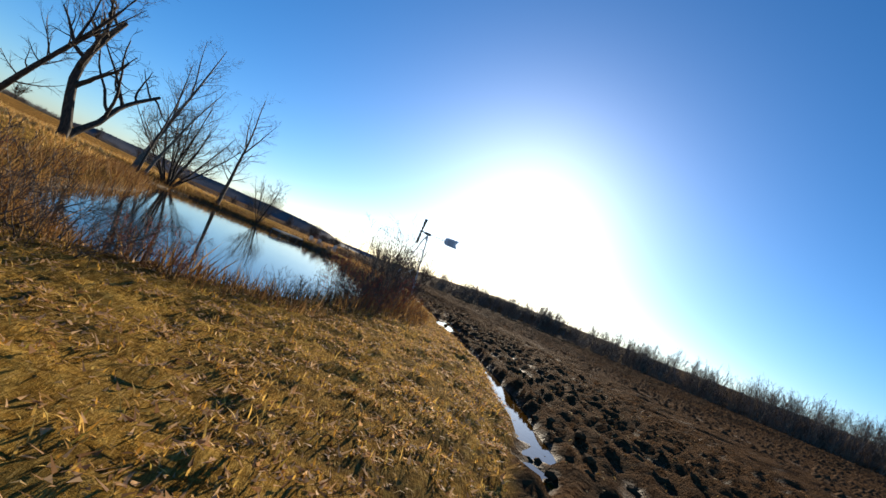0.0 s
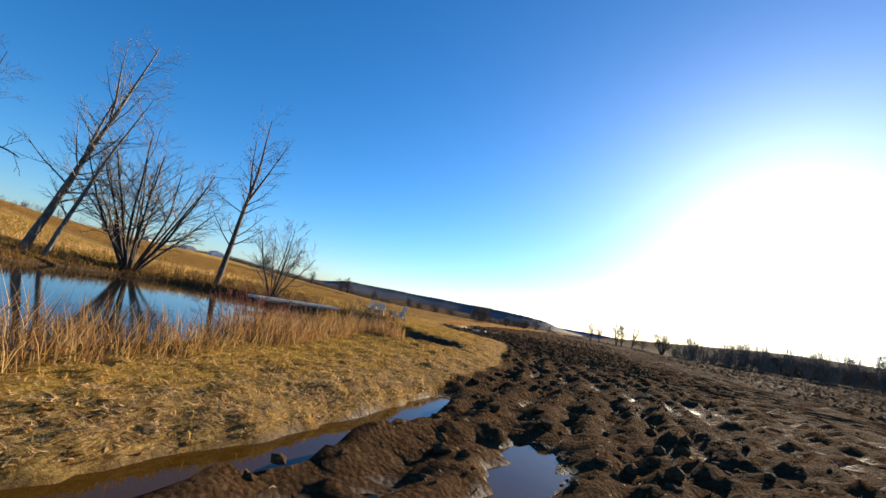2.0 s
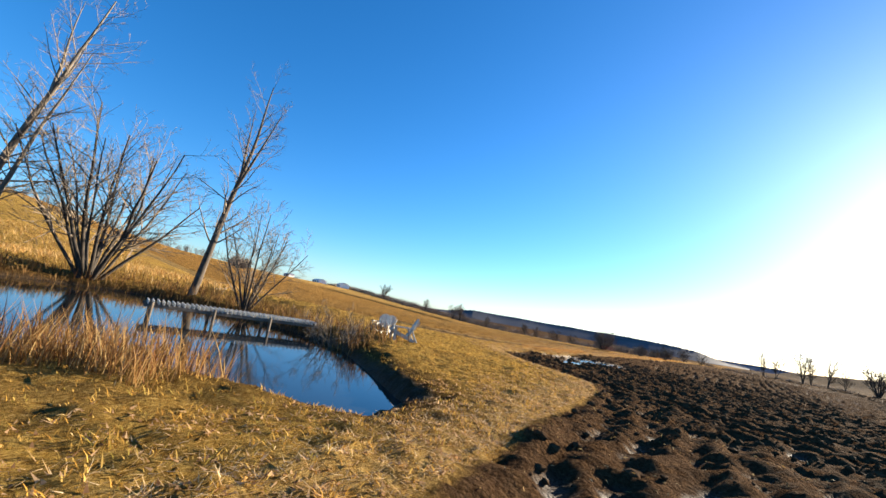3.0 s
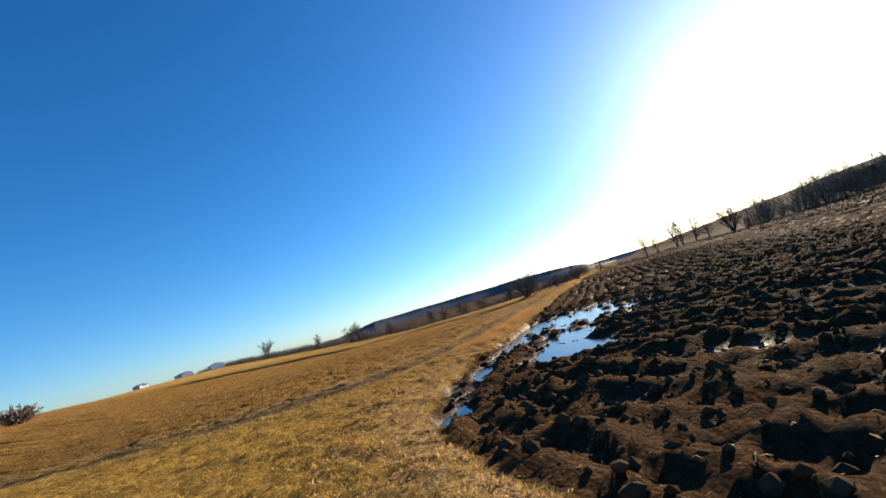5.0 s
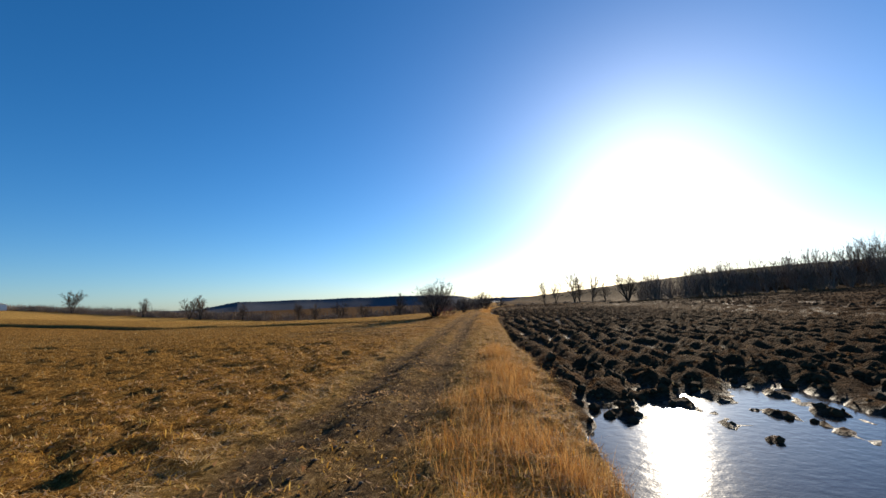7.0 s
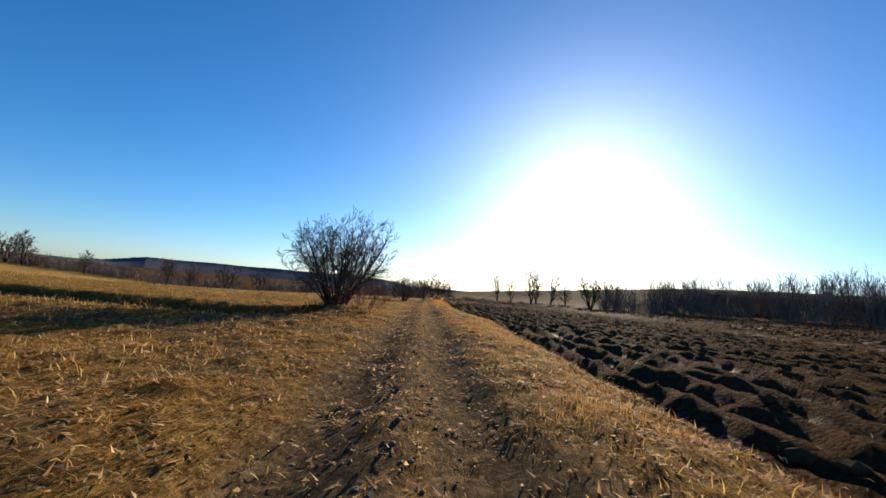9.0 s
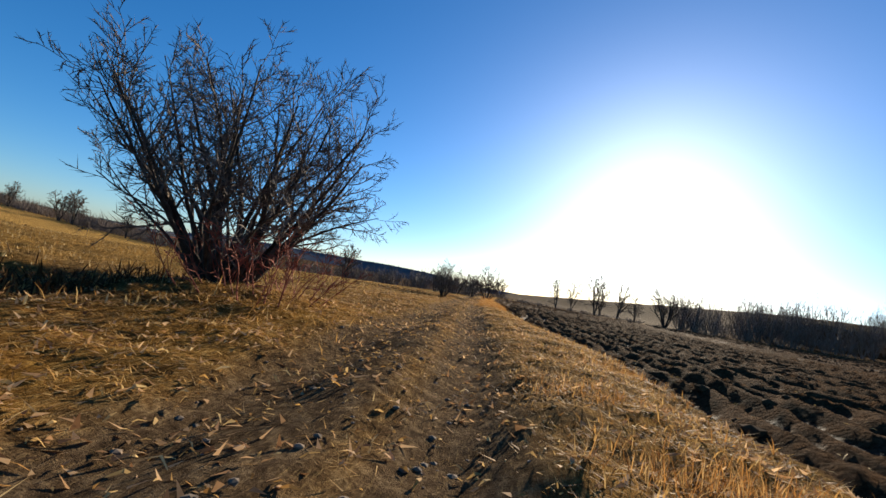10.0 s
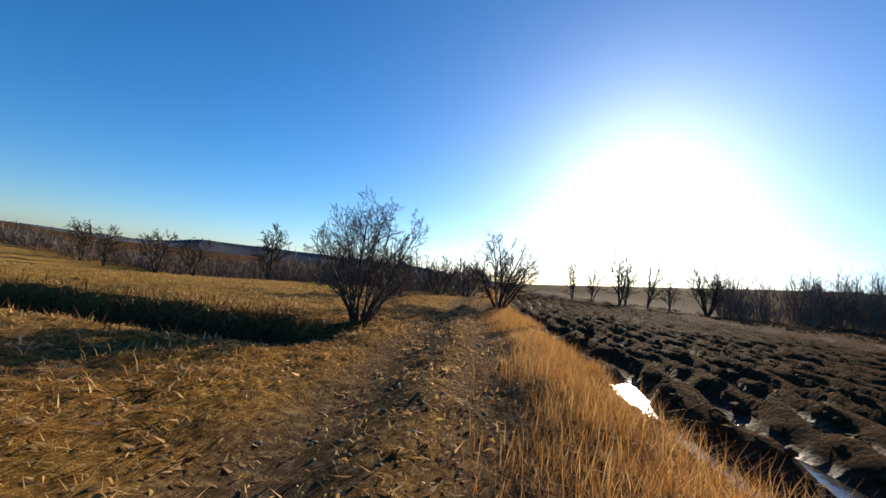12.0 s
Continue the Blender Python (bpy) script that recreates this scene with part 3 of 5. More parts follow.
def run_paths(rng, start, way, length, seg, wander, lift):
    """Wandering lines from start along way: (count, seg + 1, 3)."""
    pts = [start]
    d = unit(way)
    for _ in range(seg):
        d = unit(d + rng.normal(0, wander, d.shape) + np.array([0, 0, lift]))
        pts.append(pts[-1] + d * (length / seg)[:, None])
    return np.stack(pts, 1)


def sprout(rng, paths, radii, lengths, n, ratio, angle, start, seg, wander, lift, thin, taper=0.35, end=1.0):
    """n side branches on every given branch."""
    count, k = paths.shape[:2]
    t = start + (end - start) * (np.arange(n)[None, :] + rng.uniform(0, 1, (count, n))) / n
    f = t * (k - 1)
    i = np.clip(f.astype(int), 0, k - 2)
    w = (f - i)[..., None]
    rows = np.arange(count)[:, None]
    a, b = paths[rows, i], paths[rows, i + 1]
    pos = (a * (1 - w) + b * w).reshape(-1, 3)
    tan = unit(b - a).reshape(-1, 3)
    r = (radii[rows, i] * (1 - w[..., 0]) + radii[rows, i + 1] * w[..., 0]).ravel()
    side = unit(np.cross(tan, rng.normal(0, 1, tan.shape)))
    ang = np.radians(rng.uniform(*angle, len(tan)))[:, None]
    way = tan * np.cos(ang) + side * np.sin(ang)
    ln = (lengths[:, None] * rng.uniform(*ratio, (count, n)) * (1.15 - 0.55 * t)).ravel()
    p = run_paths(rng, pos, way, ln, seg, wander, lift)
    rr = (r * thin)[:, None] * np.linspace(1, taper, seg + 1)[None, :]
    return p, rr, ln


def tubes(paths, radii, sides):
    count, k = paths.shape[:2]
    t = unit(np.gradient(paths, axis=1))
    ref = np.where(np.abs(t[..., 2:]) < 0.9, np.array([0.0, 0, 1]), np.array([1.0, 0, 0]))
    n1 = unit(np.cross(t, ref))
    n2 = np.cross(t, n1)
    a = np.arange(sides) * 2 * np.pi / sides
    ring = np.cos(a)[:, None] * n1[:, :, None, :] + np.sin(a)[:, None] * n2[:, :, None, :]
    v = paths[:, :, None, :] + radii[:, :, None, None] * ring
    idx = np.arange(count * k * sides).reshape(count, k, sides)
    p, q = idx[:, :-1], idx[:, 1:]
    pn, qn = np.roll(p, -1, 2), np.roll(q, -1, 2)
    tris = np.concatenate([np.stack([p, pn, qn], -1).reshape(-1, 3), np.stack([p, qn, q], -1).reshape(-1, 3)])
    return v.reshape(-1, 3), tris


def spikes(paths, radii, sides=3):
    """Straight twigs that run to a point."""
    a, b, r = paths[:, 0], paths[:, -1], radii[:, 0]
    t = unit(b - a)
    ref = np.where(np.abs(t[..., 2:]) < 0.9, np.array([0.0, 0, 1]), np.array([1.0, 0, 0]))
    n1 = unit(np.cross(t, ref))
    if sides == 1:
        return np.stack([a - n1 * r[:, None], a + n1 * r[:, None], b], 1).reshape(-1, 3), np.arange(3 * len(a)).reshape(-1, 3)
    n2 = np.cross(t, n1)
    g = np.arange(sides) * 2 * np.pi / sides
    ring = a[:, None] + r[:, None, None] * (np.cos(g)[:, None] * n1[:, None] + np.sin(g)[:, None] * n2[:, None])
    v = np.concatenate([ring, b[:, None]], 1).reshape(-1, 3)
    k = (np.arange(len(a)) * (sides + 1))[:, None]
    f = np.concatenate([k + np.array([i, (i + 1) % sides, sides]) for i in range(sides)])
    return v, f


def twig_mesh(levels, thick, min_r):
    """Limbs as tubes, finer twigs with fewer bends, the finest as points."""
    out = []
    for p, r, _ in levels:
        k = p.shape[1]
        r = np.maximum(r * thick, min_r)
        if k <= 4:
            out.append(spikes(p, r * 1.25))
        elif k == 5:
            out.append(tubes(p[:, ::2], r[:, ::2], 3))
        else:
            out.append(tubes(p, r, 3))
    return joined(out)


def joined(pieces):
    vs, fs, o = [], [], 0
    for v, f in pieces:
        vs.append(v)
        fs.append(f + o)
        o += len(v)
    return np.concatenate(vs), np.concatenate(fs)


def straight(rng, feet, ways, lengths, r0, seg=8, wander=0.05, lift=0.02, taper=0.25):
    feet, ways, lengths = np.array(feet, float), np.array(ways, float), np.array(lengths, float)
    p = run_paths(rng, feet, ways, lengths, seg, wander, lift)
    return p, np.asarray(r0, float).reshape(-1, 1) * np.linspace(1, taper, seg + 1)[None, :], lengths


def tall_tree(seed, h, r, lean, fork=True):
    """A slender trunk that forks high up, with short side limbs."""
    rng = np.random.default_rng(seed)
    t = straight(rng, [(0, 0, -0.2)], [(lean[0], lean[1], 1)], [h], [r], 12, 0.025, 0.01, 0.12)
    trunk = [t]
    if fork:
        trunk.append(sprout(rng, *t, 2, (0.42, 0.5), (14, 24), 0.42, 8, 0.04, 0.04, 0.75, 0.15, 0.6))
    limbs = [sprout(rng, *t, 30, (0.11, 0.27), (40, 72), 0.2, 6, 0.09, 0.03, 0.34, 0.25)]
    if fork:
        limbs.append(sprout(rng, *trunk[1], 12, (0.18, 0.36), (30, 60), 0.2, 5, 0.09, 0.05, 0.4, 0.25))
    twigs = [sprout(rng, *x, 6, (0.25, 0.5), (25, 60), 0.2, 4, 0.1, 0.03, 0.5, 0.3) for x in limbs]
    fine = [sprout(rng, *x, 6, (0.35, 0.7), (25, 60), 0.2, 3, 0.12, 0.03, 0.6, 0.4) for x in twigs]
    return trunk, limbs + twigs + fine


def gnarled_tree(seed, h):
    rng = np.random.default_rng(seed)
    t = straight(rng, [(0, 0, -0.2), (0.1, 0.1, -0.2)], [(0.12, 0.05, 1), (0.55, 0.3, 1)], [h * 0.7, h * 0.62], [0.36, 0.26], 9, 0.13, 0.0, 0.45)
    a = sprout(rng, *t, 7, (0.4, 0.8), (35, 80), 0.35, 8, 0.2, 0.02, 0.65, 0.3)
    b = sprout(rng, *a, 4, (0.3, 0.6), (35, 80), 0.3, 6, 0.22, 0.02, 0.5, 0.3)
    c = sprout(rng, *b, 3, (0.3, 0.6), (30, 70), 0.3, 4, 0.2, 0.02, 0.5, 0.35)
    return [t, a], [b, c]


def trimmed(level, dome):
    """Shorten the branches whose tips reach past a rounded crown (half width, height)."""
    if dome is None:
        return level
    p, r, ln = level
    wide, high = dome
    tip = p[:, -1]
    q = np.sqrt((tip[:, 0] / wide) ** 2 + (tip[:, 1] / wide) ** 2 + (np.maximum(tip[:, 2] - 0.3 * high, 0) / (0.7 * high)) ** 2)
    k = np.where(q > 1, np.maximum(0.2, 1 - 1.6 * (q - 1)), 1.0)
    return p[:, :1] + (p - p[:, :1]) * k[:, None, None], r, ln * k


def many_stemmed(seed, h, spread, stems, r, twigs=(7, 6, 4), lift=0.06, wander=0.07, foot=0.35, low=0.2, dome=None):
    """A shrub or pollard: stems fan out from one foot."""
    rng = np.random.default_rng(seed)
    az = np.arange(stems) * 2.399 + rng.uniform(0, 0.6, stems)
    out = np.sqrt((np.arange(stems) + 0.5) / stems) * spread
    ways = np.stack([np.cos(az) * out, np.sin(az) * out, np.ones(stems)], -1)
    feet = np.stack([np.cos(az) * out / spread * foot, np.sin(az) * out / spread * foot, np.full(stems, -0.1)], -1)
    t = straight(rng, feet, ways, h * rng.uniform(0.72, 1.0, stems) * (1.0 - 0.18 * out / spread), rng.uniform(0.7, 1.1, stems) * r, 8, wander, lift, 0.3)
    t = trimmed(t, dome)
    a = trimmed(sprout(rng, *t, twigs[0], (0.28, 0.55), (22, 60), low, 6, wander * 1.3, lift * 0.7, 0.6, 0.3), dome)
    b = trimmed(sprout(rng, *a, twigs[1], (0.3, 0.6), (22, 60), 0.15, 4, wander * 1.5, lift * 0.7, 0.6, 0.35), dome)
    levels = [a, b]
    if twigs[2]:
        levels.append(trimmed(sprout(rng, *b, twigs[2], (0.3, 0.65), (25, 65), 0.15, 3, 0.12, lift * 0.5, 0.65, 0.5), dome))
    return [t], levels


def domed_bush(seed, wide, high, stems, r):
    """A bush whose limbs spread from one foot to a rounded, twiggy crown."""
    rng = np.random.default_rng(seed)
    az = np.arange(stems) * 2.399 + rng.uniform(-0.3, 0.3, stems)
    polar = np.radians(72) * np.power((np.arange(stems) + 0.5) / stems, 0.42)
    tip = np.stack([np.cos(az) * np.sin(polar) * wide, np.sin(az) * np.sin(polar) * wide, (0.26 + 0.74 * np.cos(polar)) * high], -1)
    tip *= rng.uniform(0.72, 0.92, (stems, 1))
    feet = np.stack([np.cos(az) * 0.076 * wide, np.sin(az) * 0.076 * wide, np.full(stems, -0.1)], -1) * rng.uniform(0.3, 1.2, (stems, 1)) + np.array([0, 0, -0.05])
    ln = np.linalg.norm(tip - feet, axis=1)
    t = straight(rng, feet, tip - feet + np.array([0, 0, 0.1]), ln, rng.uniform(0.6, 1.1, stems) * r, 9, 0.09, 0.015, 0.16)
    dome = (wide, high)
    t = trimmed(t, (wide * 0.92, high * 0.9))
    a = trimmed(sprout(rng, *t, 9, (0.24, 0.42), (28, 60), 0.34, 6, 0.11, 0.03, 0.62, 0.35), dome)
    b = trimmed(sprout(rng, *a, 7, (0.32, 0.58), (25, 60), 0.2, 4, 0.13, 0.04, 0.62, 0.4), dome)
    c = trimmed(sprout(rng, *b, 6, (0.35, 0.65), (25, 60), 0.2, 3, 0.13, 0.04, 0.7, 0.5), dome)
    return [t], [a, b, c]


def plant(name, grown_parts, at, mat_trunk, mat_twig, label, category, turn=0.0, group="", thick=1.0, min_r=0.004):
    """A thing with trunk and crown, standing on the ground."""
    x, y = at[:2]
    root = thing(name, pose(x, y, at[2] if len(at) > 2 else height(x, y), 0, 0, turn), label, category, group)
    wood, crown = grown_parts
    for p, r, _ in wood:
        for one, ring in zip(p, r):
            v, f = tubes(one[None], np.maximum(ring[None] * thick, min_r), 7 if category == "tree" else 5)
            mesh_object("trunk" if category == "tree" else "stem", v, f, mat_trunk, root, smooth=True)
    v, f = twig_mesh(crown, thick, min_r)
    mesh_object("crown", v, f, mat_twig, root)
    return root


# trees round the pond
plant("tree", tall_tree(11, 13.6, 0.22, (0.05, 0.10)), (7.0, -13.9), BARK_BROWN, TWIG_PALE, "tall slender bare tree at the pond bank", "tree", 20)
plant("tree", tall_tree(12, 14.6, 0.24, (0.10, 0.16)), (2.2, -22.6), BARK_GREY, TWIG_PALE, "leaning bare tree with a pale upper trunk by the pond", "tree")
plant("tree", tall_tree(13, 11.0, 0.15, (0.12, 0.18), False), (2.9, -21.9), BARK_GREY, TWIG_PALE, "thin leaning bare tree beside a larger trunk", "tree")
plant("tree", tall_tree(14, 9.4, 0.11, (0.06, 0.12), False), (5.4, -28.4), BARK_DARK, TWIG, "thin dark bare tree at the water's edge", "tree")
plant("tree", gnarled_tree(15, 13.6), (1.9, -31.4), BARK_DARK, BARK_DARK, "gnarled dead tree with crooked dark limbs", "tree", 40, min_r=0.012)
plant("tree", tall_tree(23, 11.0, 0.17, (0.64, -0.20)), (3.7, -40.4), BARK_DARK, TWIG, "leaning bare tree on the southern pond bank", "tree")
plant("willow", many_stemmed(16, 9.8, 0.78, 18, 0.1, (8, 7, 4), 0.03, 0.06, 0.45, 0.25), (3.2, -17.4), BARK_DARK, TWIG_PALE, "bare pollard willow with stems fanning from its base", "tree", min_r=0.006)
plant("tree", many_stemmed(17, 6.0, 0.62, 9, 0.06, (9, 7, 5), 0.03, 0.06, 0.1, 0.2, (2.6, 6.0)), (11.4, -13.3), BARK_DARK, TWIG_PALE, "small bare tree with a fine open crown near the dock", "tree", min_r=0.005)
plant("shrub", many_stemmed(18, 4.2, 0.55, 26, 0.022, (7, 5, 2), 0.03, 0.05, 0.7, 0.25), (24.9, -44.6), TWIG, TWIG, "tall bare thicket of thin stems on the pond bank", "shrub", min_r=0.0035)
plant("shrub", many_stemmed(19, 1.7, 0.9, 24, 0.014, (6, 5, 3), 0.03, 0.07, 0.6, 0.15), (25.4, -42.6), TWIG_RED, TWIG_RED, "low reddish bush of bare twigs by the pond", "shrub", min_r=0.003)
plant("shrub", many_stemmed(20, 2.3, 0.6, 34, 0.014, (7, 5, 3), 0.03, 0.07, 0.8, 0.15), (22.0, -26.3), TWIG_RED, TWIG_RED, "low reddish bush among the reeds", "shrub", min_r=0.003)
plant("shrub", many_stemmed(21, 1.9, 0.8, 14, 0.016, (6, 5, 3), 0.03, 0.07, 0.4, 0.15), (19.3, -14.3), TWIG, TWIG_PALE, "thin bare bush at the landward end of the dock", "shrub", min_r=0.0035)
plant("shrub", many_stemmed(22, 1.8, 0.9, 20, 0.014, (6, 5, 3), 0.03, 0.07, 0.7, 0.15), (23.6, -48.2), TWIG, TWIG, "low brown bush on the pond bank", "shrub", min_r=0.003)

# brush on the near bank of the pond
brush = [(18.3, -58.9, 1.4), (17.2, -58.6, 1.6), (19.4, -58.6, 1.2), (20.3, -57.8, 0.9), (24.0, -52.0, 1.5), (23.2, -52.7, 1.4), (22.6, -53.7, 1.1), (23.6, -51.2, 1.6), (22.0, -54.9, 0.8), (24.2, -50.4, 1.9), (24.6, -46.6, 1.6), (25.3, -45.8, 1.3), (25.6, -38.4, 1.1), (25.0, -35.4, 1.0), (24.4, -31.6, 0.9), (15.2, -58.0, 1.7)]
proto3 = [many_stemmed(24, 1.5, 1.0, 18, 0.012, (6, 4, 3), 0.02, 0.09, 0.8, 0.1), many_stemmed(25, 1.5, 0.8, 16, 0.012, (6, 4, 3), 0.04, 0.07, 0.6, 0.1)]
first = {}
for i, (x, y, h) in enumerate(brush):
    k = i % 2
    if k not in first:
        first[k] = plant("shrub", proto3[k], (x, y), TWIG, TWIG_RED if k else TWIG, "low tangled brown shrub on the pond bank", "shrub", 71 * i, "brush on the bank", 1.0, 0.0035)
    else:
        copy_thing(first[k], pose(x, y, height(x, y), 0, 0, 71 * i) @ Matrix.Scale(h / 1.5, 4))
# young stems standing between them
for i, (x, y, h) in enumerate([(23.4, -51.6, 3.0), (24.3, -48.6, 3.0), (24.6, -49.8, 3.2), (25.6, -44.0, 3.0)]):
    plant("shrub", many_stemmed(80 + i, h, 0.4, 9, 0.018, (6, 5, 2), 0.03, 0.05, 0.5, 0.25), (x, y), TWIG, TWIG, "thin upright bare saplings on the pond bank", "shrub", 33 * i, "saplings on the bank", 1.0, 0.0035)

# bushes along the track
plant("bush", domed_bush(31, 2.9, 3.9, 38, 0.052), (10.7, 50.4), BARK_DARK, TWIG_GREY, "large spreading bare bush beside the track", "bush", min_r=0.004)
plant("bush", many_stemmed(32, 1.1, 1.0, 26, 0.010, (6, 4, 0), 0.03, 0.08, 0.9, 0.1), (11.6, 49.9), TWIG_RED, TWIG_RED, "low reddish brush at the foot of a bare bush", "bush", min_r=0.004)
plant("bush", domed_bush(33, 1.3, 2.6, 30, 0.03), (11.95, 73.2), BARK_DARK, TWIG_GREY, "upright bare bush beside the track", "bush", min_r=0.003)
plant("bush", many_stemmed(34, 3.3, 0.9, 14, 0.055, (9, 7, 6), 0.03, 0.09, 0.15, 0.25, (1.6, 3.1)), (15.0, 83.5), BARK_DARK, TWIG, "bare round-crowned bush on the verge of the ploughed field", "bush", min_r=0.006)
for i, (x, y, h) in enumerate([(13.2, 98, 3.0), (11.6, 92, 2.6), (14.6, 121, 3.6), (12.4, 108, 3.4), (10.4, 84, 2.2), (13.0, 131, 4.2), (18.2, 128, 3.4)]):
    plant("bush", many_stemmed(40 + i, h, 0.7, 11, 0.05, (6, 5, 3), 0.05, 0.07, 0.3, 0.2), (x, y), BARK_DARK, TWIG, "bare bush in the line along the track", "bush", group="bushes along the track", min_r=0.012)

# single trees at the far end of the field
row = [(33.5, 155, 9.6, 0), (36.6, 152, 8.6, 1), (43.6, 157, 10.4, 0), (45.8, 160, 8.8, 1), (49.5, 158, 9.6, 0), (53.5, 157, 6.5, 1)]
proto = [many_stemmed(51, 7.5, 0.16, 2, 0.12, (15, 6, 4), 0.05, 0.05, 0.05, 0.15), many_stemmed(52, 7.5, 0.24, 3, 0.1, (12, 6, 4), 0.04, 0.06, 0.06, 0.15)]
first = {}
for i, (x, y, h, k) in enumerate(row):
    m = pose(x, y, height(x, y, False) - 0.1, 0, 0, 67 * i)
    if k not in first:
        first[k] = plant("tree", proto[k], (x, y, height(x, y, False) - 0.1), BARK_DARK, TWIG, "slim bare tree in the row across the field's far end", "tree", 67 * i, "far tree row", 1.1, 0.022)
        first[k].matrix_basis = m @ Matrix.Scale(h / 7.5, 4)
    else:
        copy_thing(first[k], m @ Matrix.Scale(h / 7.5, 4))
plant("tree", many_stemmed(53, 10.5, 0.8, 13, 0.17, (7, 6, 4), 0.03, 0.07, 0.3, 0.25), (60.5, 156), BARK_DARK, TWIG, "broad bare tree at the corner of the wood", "tree", min_r=0.03)
# trees in the hedge on the left
hedge_trees = [(-4, 101, 4.4, 0), (-20, 108, 4.8, 1), (-27, 109, 4.2, 0), (-32, 111, 4.6, 1), (-62, 116, 6.0, 0), (-66, 117, 5.4, 1), (-129, 142, 7.5, 1), (-48, 113, 4.0, 0), (-13, 104, 3.6, 1), (-86, 124, 5.0, 0)]
proto2 = [many_stemmed(61, 5.0, 0.2, 3, 0.09, (14, 6, 4), 0.02, 0.05, 0.05, 0.25), many_stemmed(62, 5.0, 0.3, 3, 0.09, (13, 6, 4), 0.02, 0.06, 0.05, 0.25)]
first = {}
for i, (x, y, h, k) in enumerate(hedge_trees):
    m = pose(x, y, height(x, y, False) - 0.1, 0, 0, 51 * i)
    if k not in first:
        first[k] = plant("tree", proto2[k], (x, y, height(x, y, False) - 0.1), BARK_DARK, TWIG, "small bare tree standing in a dark hedge", "tree", 51 * i, "hedge trees", 1.2, 0.022)
        first[k].matrix_basis = m @ Matrix.Scale(h / 4.5, 4)
    else:
        copy_thing(first[k], m @ Matrix.Scale(h / 4.5, 4))
plant("bush", many_stemmed(63, 3.6, 0.9, 40, 0.05, (8, 6, 0), 0.05, 0.08, 1.2, 0.1), (-83, 36), BARK_DARK, WOOD_FAR, "dense dark round bush alone in the field", "bush", min_r=0.05)


def scattered(template, xs, ys, scales, turns, zs):
    """Many copies of one shape, joined."""
    v, f = template
    c, s = np.cos(turns)[:, None], np.sin(turns)[:, None]
    px = (v[None, :, 0] * c - v[None, :, 1] * s) * scales[:, None] + xs[:, None]
    py = (v[None, :, 0] * s + v[None, :, 1] * c) * scales[:, None] + ys[:, None]
    pz = v[None, :, 2] * scales[:, None] + zs[:, None]
    verts = np.stack([px, py, pz], -1).reshape(-1, 3)
    tris = (f[None] + (np.arange(len(xs)) * len(v))[:, None, None]).reshape(-1, 3)
    return verts, tris


def simple_tree(seed, h, kind):
    if kind == "tree":
        wood, crown = many_stemmed(seed, h, 0.4, 4, 0.1, (9, 6, 3), 0.03, 0.09, 0.1, 0.22, (0.34 * h, 0.95 * h))
    else:
        wood, crown = many_stemmed(seed, h, 0.8, 8, 0.05, (4, 3, 0), 0.04, 0.08, 0.5, 0.1)
    fat = 0.018 + 0.0012 * h
    return joined([tubes(p[:, ::4], np.maximum(r[:, ::4], fat * 1.3), 3) for p, r, _ in wood] + [spikes(p, np.maximum(r[:, :1], fat * (1.5 - 0.3 * k)), 1) for k, (p, r, _) in enumerate(crown)])


def far_growth(name, points, rng, kinds, h, mat, label, category):
    pieces = []
    for k, (seed, kind) in enumerate(kinds):
        pick = points[k::len(kinds)]
        z = lie(pick[:, 0], pick[:, 1], False)[0] - 0.15
        pieces.append(scattered(simple_tree(seed, h, kind), pick[:, 0], pick[:, 1], rng.uniform(0.75, 1.1, len(pick)), rng.uniform(0, 6.28, len(pick)), z))
    v, f = joined(pieces)
    tagged(mesh_object(name, v, f, mat), label, category, kind="stuff")


def band(rng, line, depth, count):
    """Random places in a band along a line, depth to its left."""
    line = np.array(line, float)
    seg = np.linalg.norm(np.diff(line, axis=0), axis=1)
    t = rng.uniform(0, seg.sum(), count)
    acc = np.concatenate([[0], np.cumsum(seg)])
    i = np.clip(np.searchsorted(acc, t) - 1, 0, len(seg) - 1)
    w = ((t - acc[i]) / seg[i])[:, None]
    p = line[i] * (1 - w) + line[i + 1] * w
    d = unit(line[i + 1] - line[i])
    nrm = np.stack([-d[:, 1], d[:, 0]], -1)
    return p + nrm * (depth * rng.uniform(0, 1, count))[:, None]


rng = np.random.default_rng(5)
WOOD_LINE = [(140, -150), (150, -60), (146, 20), (138, 80), (122, 122), (96, 142), (64, 158)]
far_growth("bare_woodland", band(rng, WOOD_LINE, -30, 620), rng, [(71, "tree"), (72, "tree"), (73, "tree"), (74, "tree")], 12.3, WOOD_FAR, "dense bare winter woodland beyond the ploughed field", "woodland")
far_growth("woodland_edge", band(rng, WOOD_LINE, -16, 560), rng, [(75, "shrub"), (76, "shrub")], 5.5, WOOD_FAR, "brown brush along the edge of a bare wood", "brush")
HEDGE_LINE = [(13, 96), (4, 99), (-20, 109), (-62, 117), (-100, 128), (-150, 150), (-230, 180)]
far_growth("hedge", band(rng, HEDGE_LINE, -7, 680), rng, [(77, "shrub"), (78, "shrub")], 2.9, WOOD_FAR, "dark bare hedge along the far side of the stubble field", "hedge")
far_growth("hedge", band(rng, [(18, 140), (34, 152), (62, 158)], 3, 60), rng, [(77, "shrub")], 1.2, WOOD_FAR, "low brush under the far tree row", "hedge")
